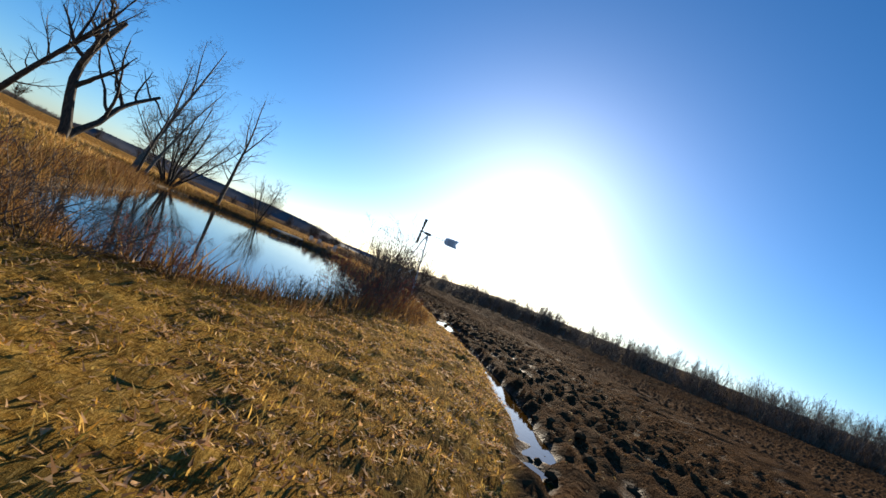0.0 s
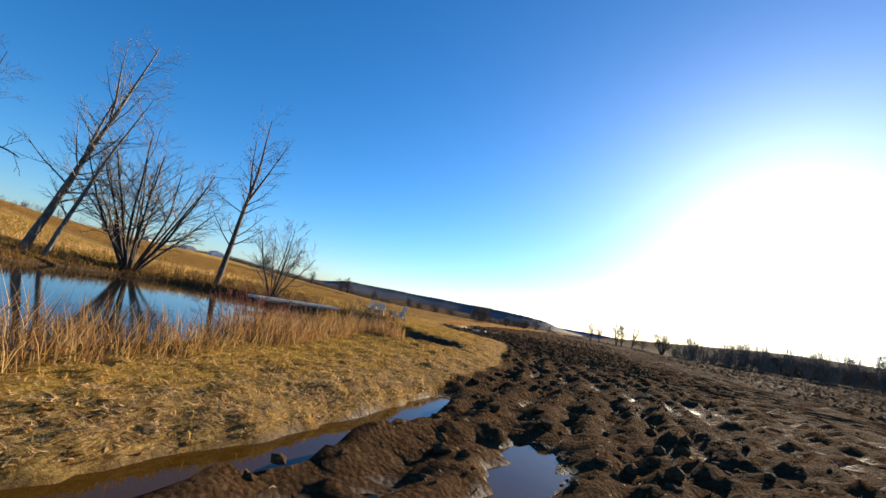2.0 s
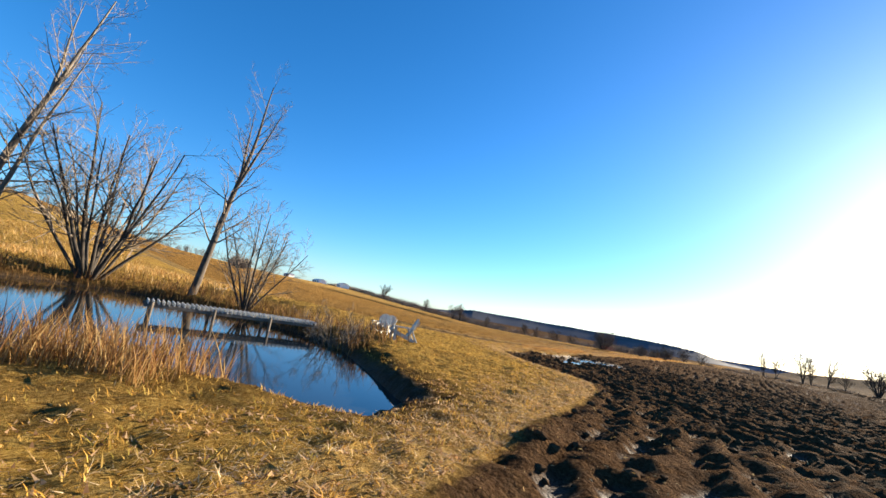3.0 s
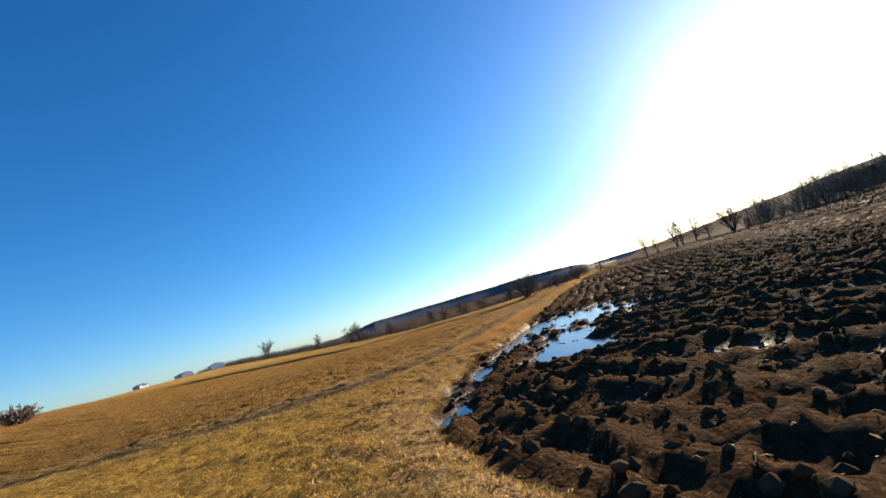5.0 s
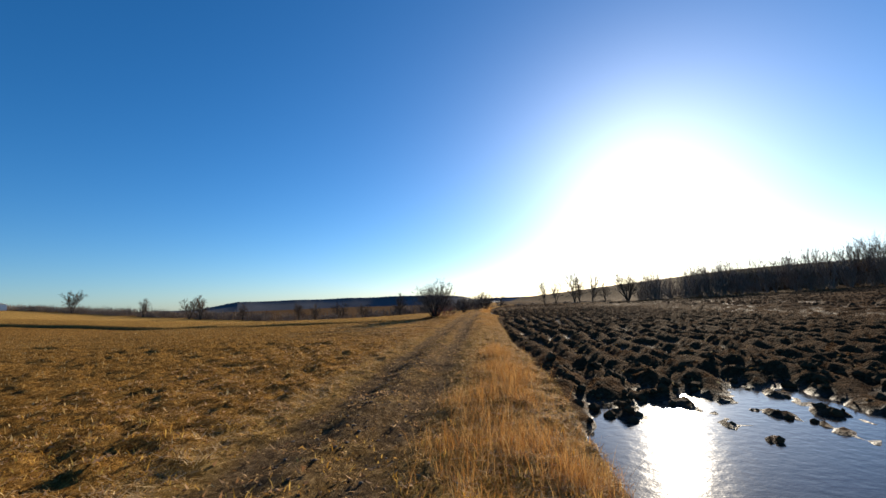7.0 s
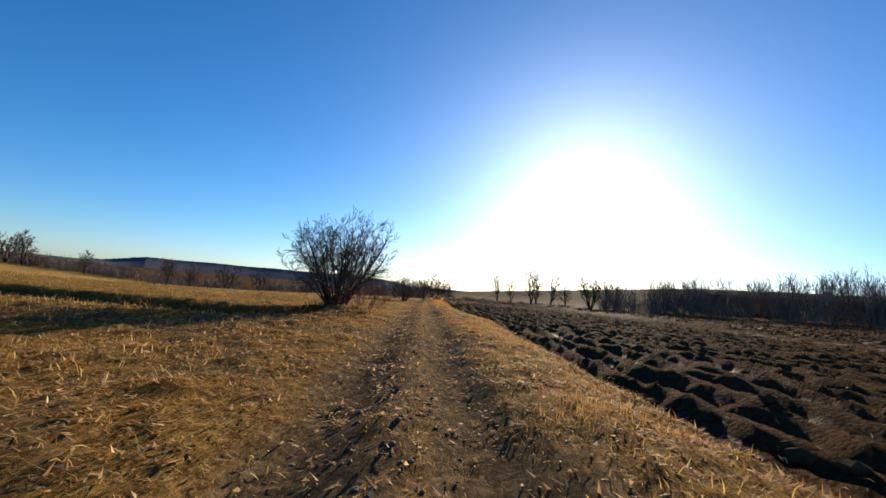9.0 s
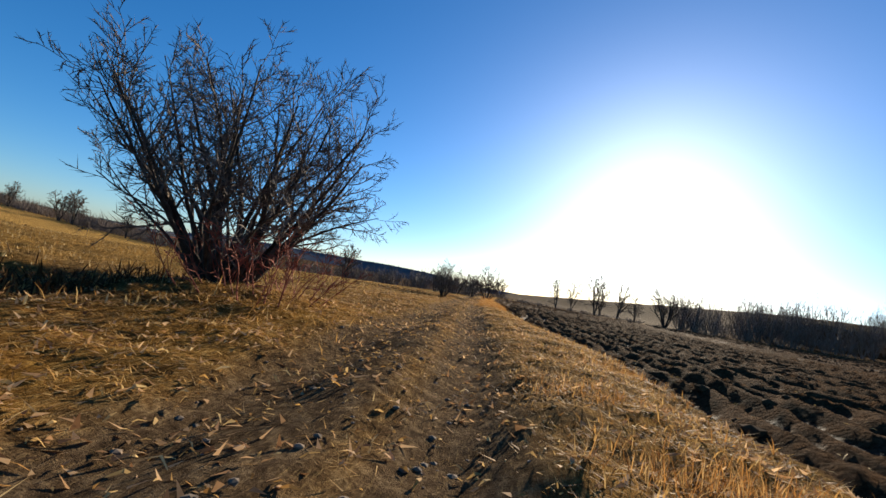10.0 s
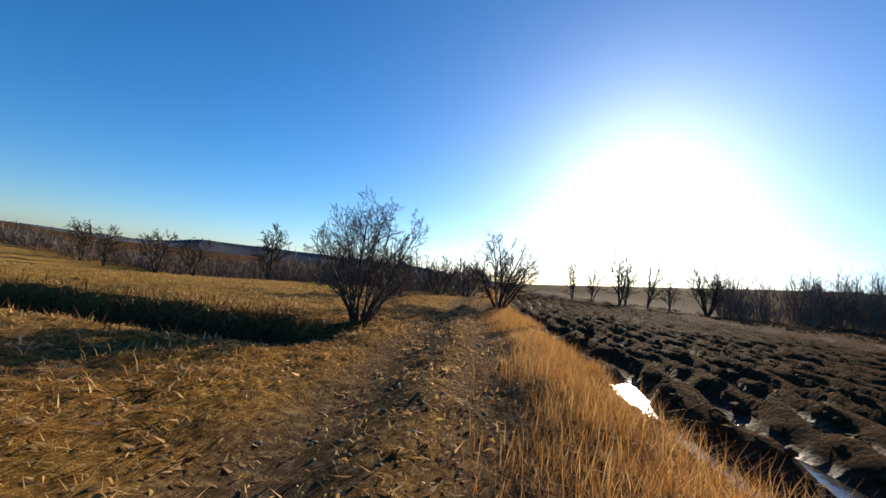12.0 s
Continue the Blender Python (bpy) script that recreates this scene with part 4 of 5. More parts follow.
far_growth("hedge", band(rng, [(-150, 60), (-160, 0), (-150, -60), (-120, -120)], 8, 130), rng, [(78, "shrub"), (71, "tree")], 4.0, WOOD_FAR, "bare hedge and trees on the rise behind the pond", "hedge")


# ---- far hills ----
def ridge(name, az0, az1, dist, top, mat, label, seed, rough):
    """A long wooded ridge: rounded body with an uneven treetop line."""
    rng = np.random.default_rng(seed)
    n = 700
    az = np.radians(np.linspace(az0, az1, n))
    t = np.linspace(0, 1, n)
    base = np.interp(t, [p[0] for p in top], [p[1] for p in top]) * (1 + 0.02 * np.sin(t * 40))
    crest = base + rng.uniform(0, rough, n)
    prof = [(-60, -2.0), (-25, 0.55), (-3, 0.95), (0, 1.0), (40, 0.92), (220, -2.0)]
    v = np.array([[(14 + np.sin(a) * (dist + o)), np.cos(a) * (dist + o), ((c if k == 1.0 else b * k) if k > 0 else k)] for o, k in prof for a, c, b in zip(az, crest, base)])
    idx = np.arange(len(prof) * n).reshape(len(prof), n)
    q = np.stack([idx[:-1, :-1], idx[:-1, 1:], idx[1:, 1:], idx[1:, :-1]], -1).reshape(-1, 4)
    tagged(mesh_object(name, v, q, mat, smooth=True), label, "hill", kind="structure")


ridge("far_ridge", -40, 1.0, 720, [(0, 1), (0.12, 8), (0.2, 15), (0.75, 16), (0.88, 12), (0.915, 7), (0.95, 3), (1, 1)], RIDGE, "long dark wooded ridge on the horizon", 3, 1.0)
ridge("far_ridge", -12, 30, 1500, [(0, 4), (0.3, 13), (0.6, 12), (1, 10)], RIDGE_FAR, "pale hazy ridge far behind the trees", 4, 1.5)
ridge("far_ridge", -112, -64, 620, [(0, 38), (0.3, 40), (0.6, 30), (0.9, 12), (1, 5)], RIDGE, "dark wooded rise behind the fields", 5, 1.6)
ridge("far_ridge", -66, -36, 900, [(0, 6), (0.5, 9), (1, 6)], RIDGE, "thin dark line of far woods", 6, 1.6)


# ---- wind pump ----
def wind_pump(x, y):
    root = thing("windmill", pose(x, y, height(x, y)), "galvanised three-legged windmill with a steel wheel and pale tail vane", "windmill")
    hub, spread, turn = 3.86 - root.matrix_basis.translation.z, 1.05, radians(50)
    foot = [Vector((math.cos(turn + k * 2.0944) * spread, math.sin(turn + k * 2.0944) * spread, -0.15)) for k in range(3)]
    cap = [Vector((math.cos(turn + k * 2.0944) * 0.07, math.sin(turn + k * 2.0944) * 0.07, hub - 0.12)) for k in range(3)]
    foot = [c + Vector((-0.05, -0.48, 0)) for c in foot]
    at = lambda k, z: foot[k % 3].lerp(cap[k % 3], (z + 0.15) / (hub + 0.03))
    for k in range(3):
        bm = bmesh.new()
        bar(bm, foot[k], cap[k], 0.05, 0.05, 0.4)
        part("leg", bm, GALV, root)
    levels = [0.95, 1.86, 2.86]
    for z in levels:
        for k in range(3):
            bm = bmesh.new()
            bar(bm, at(k, z), at(k + 1, z), 0.055, 0.03)
            part("girt", bm, GALV, root)
    for z0, z1 in zip([0.05] + levels[:-1], levels):
        for k in range(3):
            for a, b in ((at(k, z0), at(k + 1, z1)), (at(k + 1, z0), at(k, z1))):
                bm = bmesh.new()
                bar(bm, a + (a - b).normalized() * -0.01, b, 0.026, 0.014)
                part("brace", bm, GALV, root)
    bm = bmesh.new()
    rod(bm, (0, 0, hub - 0.30), (0, 0, hub + 0.05), 0.045)
    part("mast", bm, GALV, root)
    bm = bmesh.new()
    bar(bm, (-0.22, 0, hub + 0.04), (0.16, 0, hub + 0.04), 0.15, 0.13)
    rod(bm, (-0.5, 0, hub + 0.05), (-0.2, 0, hub + 0.05), 0.03)
    part("gearbox", bm, BLADE_STEEL, root)
    # wheel in the plane across the tail
    wheel = new("wheel")
    wheel.parent = root
    wheel.matrix_basis = pose(-0.42, 0, hub + 0.05, 0, 0, -6)
    bm = bmesh.new()
    rod(bm, (-0.07, 0, 0), (0.07, 0, 0), 0.07, sides=14)
    part("hub", bm, BLADE_STEEL, wheel)
    for radius in (0.30, 0.56):
        bm = bmesh.new()
        for k in range(32):
            a, b = k * math.tau / 32, (k + 1) * math.tau / 32
            rod(bm, (0.03, math.cos(a) * radius, math.sin(a) * radius), (0.03, math.cos(b) * radius, math.sin(b) * radius), 0.009, sides=5)
        part("rim", bm, BLADE_STEEL, wheel)
    bm = bmesh.new()
    rows = []
    for i in range(6):
        u = i / 5
        rad, half = 0.20 + 0.53 * u, 0.045 + 0.10 * u
        rows.append([bm.verts.new((w * half * 0.55 + 0.02 * (1 - w * w), w * half, rad)) for w in (-1, -0.5, 0, 0.5, 1)])
    for a, b in zip(rows[:-1], rows[1:]):
        for k in range(4):
            bm.faces.new((a[k], a[k + 1], b[k + 1], b[k]))
    bmesh.ops.solidify(bm, geom=bm.faces[:], thickness=0.004)
    blade = part("blade", bm, BLADE_STEEL, wheel)
    for k in range(12):
        b = blade if k == 0 else new("blade", blade.data)
        b.parent = wheel
        b.matrix_basis = pose(0, 0, 0, 360 / 12 * k + 8, 0, 0)
    for k in range(6):
        a = k * math.tau / 6 + 0.3
        bm = bmesh.new()
        rod(bm, (0.02, 0, 0), (0.03, math.cos(a) * 0.56, math.sin(a) * 0.56), 0.008, sides=5)
        part("spoke", bm, BLADE_STEEL, wheel)
    bm = bmesh.new()
    bar(bm, (0.1, 0, hub + 0.06), (1.15, 0.0, hub + 0.10), 0.045, 0.03)
    bar(bm, (0.15, 0, hub - 0.04), (1.15, 0.0, hub + 0.06), 0.025, 0.02)
    part("tail_boom", bm, GALV, root)
    bm = bmesh.new()
    zc = hub + 0.10
    ring = [(1.02, zc - 0.16), (1.02, zc + 0.16), (1.20, zc + 0.24), (1.86, zc + 0.27), (1.72, zc + 0.03), (1.86, zc - 0.21), (1.20, zc - 0.22)]
    bm.faces.new([bm.verts.new((a, 0.0, b)) for a, b in ring])
    vane = part("tail_vane", bm, VANE, root, "pale blue sheet-steel tail vane")
    for zb, x0, x1 in ((zc + 0.10, 1.24, 1.62), (zc - 0.02, 1.22, 1.58), (zc - 0.12, 1.26, 1.60)):
        for side in (-0.004, 0.004):
            for k in range(5):
                xa = x0 + (x1 - x0) * k / 5
                bm = bmesh.new()
                bmesh.ops.create_cube(bm, size=1, matrix=Matrix.Translation((xa + 0.03, side, zb)) @ Matrix.Diagonal((0.045, 0.002, 0.045, 1)))
                part("lettering", bm, LETTER, vane)


wind_pump(26.1, -40.6)


# ---- garden chairs ----
def garden_chair():
    """A slatted reclining garden chair; the sitter looks along +y."""
    root = thing("garden_chair", None, "white slatted wooden garden chair with a reclined back", "chair", "garden chairs on the lawn")
    for x in (-0.27, 0.27):
        bm = bmesh.new()
        bar(bm, (x, 0.36, 0.34), (x, -0.52, 0.05), 0.035, 0.13)
        part("side_rail", bm, CHAIR_PAINT, root)
        bm = bmesh.new()
        bar(bm, (x * 1.12, 0.33, 0.0), (x * 1.12, 0.33, 0.53), 0.035, 0.11)
        part("front_leg", bm, CHAIR_PAINT, root)
        bm = bmesh.new()
        bar(bm, (x * 1.12, -0.62, 0.0), (x * 1.12, -0.30, 0.55), 0.035, 0.07)
        part("rear_leg", bm, CHAIR_PAINT, root)
        bm = bmesh.new()
        bar(bm, (x * 1.2, 0.45, 0.545), (x * 1.15, -0.40, 0.545), 0.13, 0.024)
        part("arm", bm, CHAIR_PAINT, root)
    for k in range(6):
        u = k / 5
        bm = bmesh.new()
        y, z = 0.36 - 0.60 * u, 0.405 - 0.195 * u
        bmesh.ops.create_cube(bm, size=1, matrix=Matrix.Translation((0, y, z)) @ Matrix.Rotation(radians(18), 4, "X") @ Matrix.Diagonal((0.56, 0.09, 0.022, 1)))
        part("seat_slat", bm, CHAIR_PAINT, root)
    for k in range(-3, 4):
        bm = bmesh.new()
        top = 0.98 - 0.018 * k * k
        a, b = Vector((k * 0.066, -0.26, 0.20)), Vector((k * 0.092, -0.62, top))
        bar(bm, a, b, 0.068, 0.02)
        part("back_slat", bm, CHAIR_PAINT, root)
    for y, z, w in ((-0.335, 0.36, 0.5), (-0.43, 0.53, 0.62), (-0.56, 0.80, 0.52)):
        bm = bmesh.new()
        bar(bm, (-w / 2, y - 0.02, z), (w / 2, y - 0.02, z), 0.06, 0.022)
        part("back_rail", bm, CHAIR_PAINT, root)
    return root


chair = garden_chair()
spots = [(20.0, -11.7, 146), (18.4, -10.95, 200), (17.3, -10.1, 204)]
for k, (x, y, turn) in enumerate(spots):
    m = pose(x, y, height(x, y), 0, 0, turn) @ Matrix.Scale(0.95, 4)
    if k == 0:
        chair.matrix_basis = m
    else:
        copy_thing(chair, m)


# ---- dock ----
def dock(a, b, width, z):
    a, b = Vector((*a, z)), Vector((*b, z))
    along = (b - a).normalized()
    turn = math.degrees(math.atan2(along.y, along.x))
    ln = (b - a).length
    root = thing("dock", pose(*a, 0, 0, turn), "weathered grey board dock on posts over the pond", "dock")
    for s in (-1, 1):
        bm = bmesh.new()
        bar(bm, (-0.05, s * (width / 2 - 0.03), -0.10), (ln + 0.05, s * (width / 2 - 0.03), -0.10), 0.05, 0.11)
        part("beam", bm, POST_WOOD, root)
        for u in (0.03, 0.35, 0.68, 0.97):
            bm = bmesh.new()
            rod(bm, (ln * u, s * (width / 2 + 0.05), -1.2), (ln * u, s * (width / 2 + 0.05), 0.02), 0.05)
            part("post", bm, POST_WOOD, root)
    n = int(ln / 0.15)
    bm = bmesh.new()
    bar(bm, (0, -width / 2, 0), (0, width / 2, 0), 0.135, 0.03, radians(90))
    plank = part("plank", bm, DOCK_WOOD, root)
    rnd = random.Random(4)
    for k in range(n):
        o = plank if k == 0 else new("plank", plank.data)
        o.parent = root
        o.matrix_basis = pose(0.07 + k * 0.15, rnd.uniform(-0.02, 0.02), rnd.uniform(-0.004, 0.004), 0, 0, rnd.uniform(-0.8, 0.8))


dock((14.6, -18.6), (16.3, -13.0), 1.0, 0.2)


# ---- farm buildings far off ----
def barn(x, y, turn, ln, w, h, label):
    root = thing("barn", pose(x, y, height(x, y, False) - 0.1, 0, 0, turn), label, "barn", "farm buildings across the fields")
    bm = bmesh.new()
    bmesh.ops.create_cube(bm, size=1, matrix=Matrix.Translation((0, 0, h / 2)) @ Matrix.Diagonal((ln, w, h, 1)))
    for s in (-1, 1):
        bm.faces.new([bm.verts.new(p) for p in ((s * ln / 2, -w / 2, h), (s * ln / 2, w / 2, h), (s * ln / 2, 0, h + w * 0.16))])
    part("wall", bm, BARN_WALL, root)
    for s in (-1, 1):
        bm = bmesh.new()
        pts = [(-ln / 2 - 0.4, s * (w / 2 + 0.4), h - 0.2), (ln / 2 + 0.4, s * (w / 2 + 0.4), h - 0.2), (ln / 2 + 0.4, 0, h + w * 0.16 + 0.05), (-ln / 2 - 0.4, 0, h + w * 0.16 + 0.05)]
        bm.faces.new([bm.verts.new(p) for p in (pts if s < 0 else pts[::-1])])
        bmesh.ops.solidify(bm, geom=bm.faces[:], thickness=0.15)
        part("roof", bm, BARN_ROOF, root)
    for k in range(3):
        bm = bmesh.new()
        xx = (k - 1) * ln * 0.3
        bmesh.ops.create_cube(bm, size=1, matrix=Matrix.Translation((xx, -w / 2 - 0.03, h * 0.4)) @ Matrix.Diagonal((ln * 0.14, 0.1, h * 0.8, 1)))
        part("door", bm, BARN_DARK, root)


barn(-196, 150, -20, 14, 5, 1.6, "long white farm building with a grey roof")
barn(-212, 138, -10, 8, 4, 1.9, "small white barn with a grey roof")
barn(-182, 158, -25, 8, 6, 2.3, "low white shed with a grey roof")
barn(-330, 60, 15, 16, 9, 4.0, "white farmhouse far across the fields")
barn(-300, 92, 10, 12, 8, 3.6, "white farm shed far across the fields")


def stake(x, y):
    root = thing("stake", pose(x, y, height(x, y), 3, 2, 0), "short weathered wooden stake in the stubble", "stake")
    bm = bmesh.new()
    bar(bm, (0, 0, -0.2), (0, 0, 0.26), 0.05, 0.04)
    part("post", bm, POST_WOOD, root)


stake(12.4, 9.9)


# ---- ground cover ----
def blades(rng, x, y, h, width, lean, mat, name, label, category, droop=0.35, sink=0.01, facing=None):
    """Flat tapering blades that stand on the ground and bend over."""
    n = len(x)
    z = lie(x, y)[0] - sink
    az = rng.uniform(0, 2 * np.pi, n) if facing is None else facing
    out = np.stack([np.cos(az), np.sin(az)], -1)
    side = np.stack([-out[:, 1], out[:, 0]], -1)
    tilt = np.abs(rng.normal(0, lean, n))
    base = np.stack([x, y, z], -1)
    def at(u, spread):
        reach = h * (np.sin(tilt) * u + droop * u * u)
        up = h * (np.cos(tilt) * u - 0.5 * droop * u * u * tilt)
        c = base + np.stack([out[:, 0] * reach, out[:, 1] * reach, up], -1)
        o = np.stack([side[:, 0], side[:, 1], np.zeros(n)], -1) * (width * spread / 2)[:, None]
        return c - o, c + o
    a0, a1 = at(0.0, 0.8)
    b0, b1 = at(0.55, 1.0)
    c0, _ = at(1.0, 0.0)
    v = np.stack([a0, a1, b0, b1, c0], 1).reshape(-1, 3)
    k = (np.arange(n) * 5)[:, None]
    f = np.concatenate([k + np.array([0, 1, 3]), k + np.array([0, 3, 2]), k + np.array([2, 3, 4])])
    return tagged(mesh_object(name, v, f, mat), label, category, kind="stuff")


def along_walk(rng, count, sigma, y0, y1):
    """Places scattered about the line of the verge between two depths."""
    line = np.array([(22.9, -64.5), (26.8, -58), (29.7, -51.5), (31.4, -44.5), (31.4, -37), (31.1, -28), (26.5, -12), (22.6, -8), (18.7, -0.6),
                     (16.4, 8.7), (14.2, 32), (14.4, 45), (14.1, 65), (13.8, 90)])
    t = rng.uniform(y0, y1, count)
    x = np.interp(t, line[:, 1], line[:, 0]) + rng.normal(0, sigma, count)
    return x, t + rng.normal(0, 0.4, count)


rng = np.random.default_rng(9)
# short lawn round the pond
x, y = along_walk(rng, 300000, 4.6, -68, 14)
z, c, s, d, p = lie(x, y, False)
ok = (c["plough"] < 0.3) & (p < -0.4) & (c["rut"] < rng.uniform(0.2, 1, len(x))) & (s < -0.02)
tuft = 0.55 + 0.75 * perlin(x * 2.1, y * 2.1, 51) + 0.5 * perlin(x * 4.7, y * 4.7, 53)
ok &= rng.uniform(0, 0.7, len(x)) < tuft
x, y, tuft = x[ok], y[ok], np.clip(tuft[ok], 0.35, 1.5)
blades(rng, x, y, rng.uniform(0.04, 0.13, len(x)) * tuft, rng.uniform(0.007, 0.014, len(x)), 0.7, SHORT_GRASS, "dry_lawn_grass", "short yellow winter grass with green patches", "grass", 0.5)
# bleached verge and the middle of the track
x, y = along_walk(rng, 150000, 2.6, 2, 92)
z, c, s, d, p = lie(x, y, False)
ok = (c["plough"] < 0.4) & (c["rut"] < rng.uniform(0.0, 1.0, len(x))) & (c["weeds"] < 0.5)
x, y, s = x[ok], y[ok], s[ok]
tall = 0.42 + 0.8 * step(-2.2, -0.4, s) * (0.4 + np.abs(perlin(x * 1.1, y * 1.1, 52)))
blades(rng, x, y, rng.uniform(0.04, 0.13, len(x)) * tall, rng.uniform(0.004, 0.010, len(x)), 1.0, VERGE_GRASS, "verge_grass", "bleached flattened dead grass along the track", "grass", 0.5)
# flattened straw lying thick on track, verge and field edge
def thatch(rng, x, y, name, label, mat, length, width, tilt=0.28):
    n = len(x)
    az, up = rng.uniform(0, 2 * np.pi, n), np.abs(rng.normal(0, tilt, n))
    ln, w = rng.uniform(*length, n), rng.uniform(*width, n)
    base = np.stack([x, y, lie(x, y)[0] + 0.004], -1)
    way = np.stack([np.cos(az) * np.cos(up), np.sin(az) * np.cos(up), np.sin(up)], -1)
    side = np.stack([-np.sin(az), np.cos(az), rng.normal(0, tilt, n)], -1) * (w / 2)[:, None]
    v = np.stack([base - side, base + side, base + way * ln[:, None]], 1).reshape(-1, 3)
    f = np.arange(3 * n).reshape(-1, 3)
    tagged(mesh_object(name, v, f, mat), label, "grass", kind="stuff")


for y0, y1, xa, xb, n in ((30, 80, 9.0, 16.9, 230000), (5, 30, 10.5, 17.6, 90000)):
    x, y = rng.uniform(xa, xb, n), rng.uniform(y0, y1, n)
    z, c, s, d, p = lie(x, y, False)
    keep = (c["plough"] < 0.3) & (rng.uniform(0, 1, n) > 0.95 * c["rut"])
    thatch(rng, x[keep], y[keep], "dead_straw", "matted dead straw lying on track and verge", VERGE_GRASS, (0.04, 0.13), (0.004, 0.008))
y = rng.uniform(-38, 30, 60000)
x = np.interp(y, EDGE[:, 1], EDGE[:, 0]) - np.abs(rng.normal(0, 0.75, len(y)))
z, c, s, d, p = lie(x, y, False)
keep = (c["plough"] < 0.3) & (s > -2.2)
thatch(rng, x[keep], y[keep], "dead_straw", "bleached straw lying along the edge of the ploughed field", PALE_STRAW, (0.05, 0.16), (0.006, 0.012))
y0 = rng.uniform(0, 1, 30000)
t = y0 * 0.999 * (len(TRACK) - 1)
i = t.astype(int)
on = TRACK[i] * (1 - (t - i))[:, None] + TRACK[i + 1] * (t - i)[:, None]
way = unit(TRACK[i + 1] - TRACK[i])
off = -1.35 + rng.normal(0, 0.16, len(i))
x, y = on[:, 0] + way[:, 1] * off, on[:, 1] - way[:, 0] * off
keep = (x > -12) & (y < 30)
thatch(rng, x[keep], y[keep], "dead_straw", "pale straw raked into a line beside the track", PALE_STRAW, (0.06, 0.2), (0.006, 0.012))
# dead leaves and broken straw, thickest by the start and along the track
for y0, y1, reach, n in ((-67, -44, 9.0, 70000), (-44, 2, 2.6, 30000), (2, 30, 9.0, 42000), (30, 82, 7.5, 80000)):
    y = rng.uniform(y0, y1, n)
    x = np.interp(y, EDGE[:, 1], EDGE[:, 0]) - reach * rng.uniform(0, 1, n) ** 1.2
    z, c, s, d, p = lie(x, y, False)
    thick = 0.62 + 0.9 * perlin(x * 1.4, y * 1.4, 57) - 0.35 * c["rut"]
    keep = (c["plough"] < 0.3) & (p < -0.3) & (rng.uniform(0, 1, n) < thick)
    thatch(rng, x[keep], y[keep], "leaf_litter", "tan and brown dead leaves matted in the grass", LITTER, (0.035, 0.095), (0.014, 0.034), 0.36)
# rust-coloured clumps on the bank
cx, cy = [], []
for y0, y1, n in ((8, 22, 26), (64.5, 80, 64), (84, 110, 26), (26, 55, 10)):
    yy = rng.uniform(y0, y1, n)
    cx.append(np.interp(yy, EDGE[:, 1], EDGE[:, 0]) - (rng.uniform(0.1, 1.3, n) if y0 == 64.5 else np.abs(rng.normal(0.85, 0.3, n))))
    cy.append(yy)
cx, cy = np.concatenate(cx), np.concatenate(cy)
each = rng.integers(300, 600, len(cx))
size = rng.uniform(0.6, 1.15, len(cx)) * np.where(cy < 26, 0.95, 0.72) * np.where((cy > 26) & (cy < 55), 0.55, 1.0)
x = np.repeat(cx, each) + rng.normal(0, 0.22, each.sum())
y = np.repeat(cy, each) + rng.normal(0, 0.24, each.sum())
blades(rng, x, y, np.repeat(size, each) * rng.uniform(0.14, 0.46, len(x)), rng.uniform(0.002, 0.0045, len(x)), 0.75, RUST_GRASS, "rust_grass", "tall rust-coloured dead grass in clumps on the bank", "grass", 0.35)
# rough grass in the field ditches
x = 10.6 - 60 * rng.uniform(0, 1, 22000) ** 1.6
y0 = np.where(rng.uniform(0, 1, len(x)) < 0.5, 48.2, 72.2)
y = y0 - 0.05 * (x - 11) + 0.5 * perlin(x * 0.15, x * 0 + y0, 11) + rng.normal(0, 0.9, len(x))
blades(rng, x, y, rng.uniform(0.08, 0.26, len(x)), rng.uniform(0.01, 0.022, len(x)), 0.7, DARK_WEED, "ditch_weeds", "dark dead weeds in a field ditch", "weeds", 0.35)
x, y = rng.uniform(2, 13.2, 16000), rng.uniform(36, 90, 16000)
dn = perlin(x * 0.25, y * 0.25, 55)
ok = dn > 0.05
blades(rng, x[ok], y[ok], rng.uniform(0.06, 0.2, ok.sum()), rng.uniform(0.006, 0.012, ok.sum()), 0.7, VERGE_GRASS, "rough_grass", "rough tufts of pale grass beside the track", "grass", 0.4)
# reeds on the near bank of the pond
x, y = rng.uniform(17, 28, 160000), rng.uniform(-60, -16, 160000)
z, c, s, d, p = lie(x, y, False)
dens = 0.55 + 0.8 * perlin(x * 0.35, y * 0.35, 56)
ok = (p > -1.8) & (p < 1.2) & (s < -0.9) & (rng.uniform(0, 1, len(x)) < dens) & ((y < -20.4) | (x < 20.5)) & (x < np.interp(y, [-26, -23.5, -21], [30, 26.2, 24.6]))
x, y, p = x[ok], y[ok], p[ok]
hh = rng.uniform(0.35, 1.15, len(x)) * np.where(y < -52, 0.55, np.where(y < -41, 0.9, np.where(y < -33, 1.15, 0.95))) * (0.55 + 0.5 * step(-2.0, 0.2, p))
for pick, mat, label in ((y >= -41, REED, "dead golden reeds along the pond bank"), (y < -41, BROWN_REED, "dark brown dead rushes on the pond bank")):
    blades(rng, x[pick], y[pick], hh[pick], rng.uniform(0.007, 0.016, pick.sum()), 0.25, mat, "reeds", label, "reeds", 0.25, 0.05)
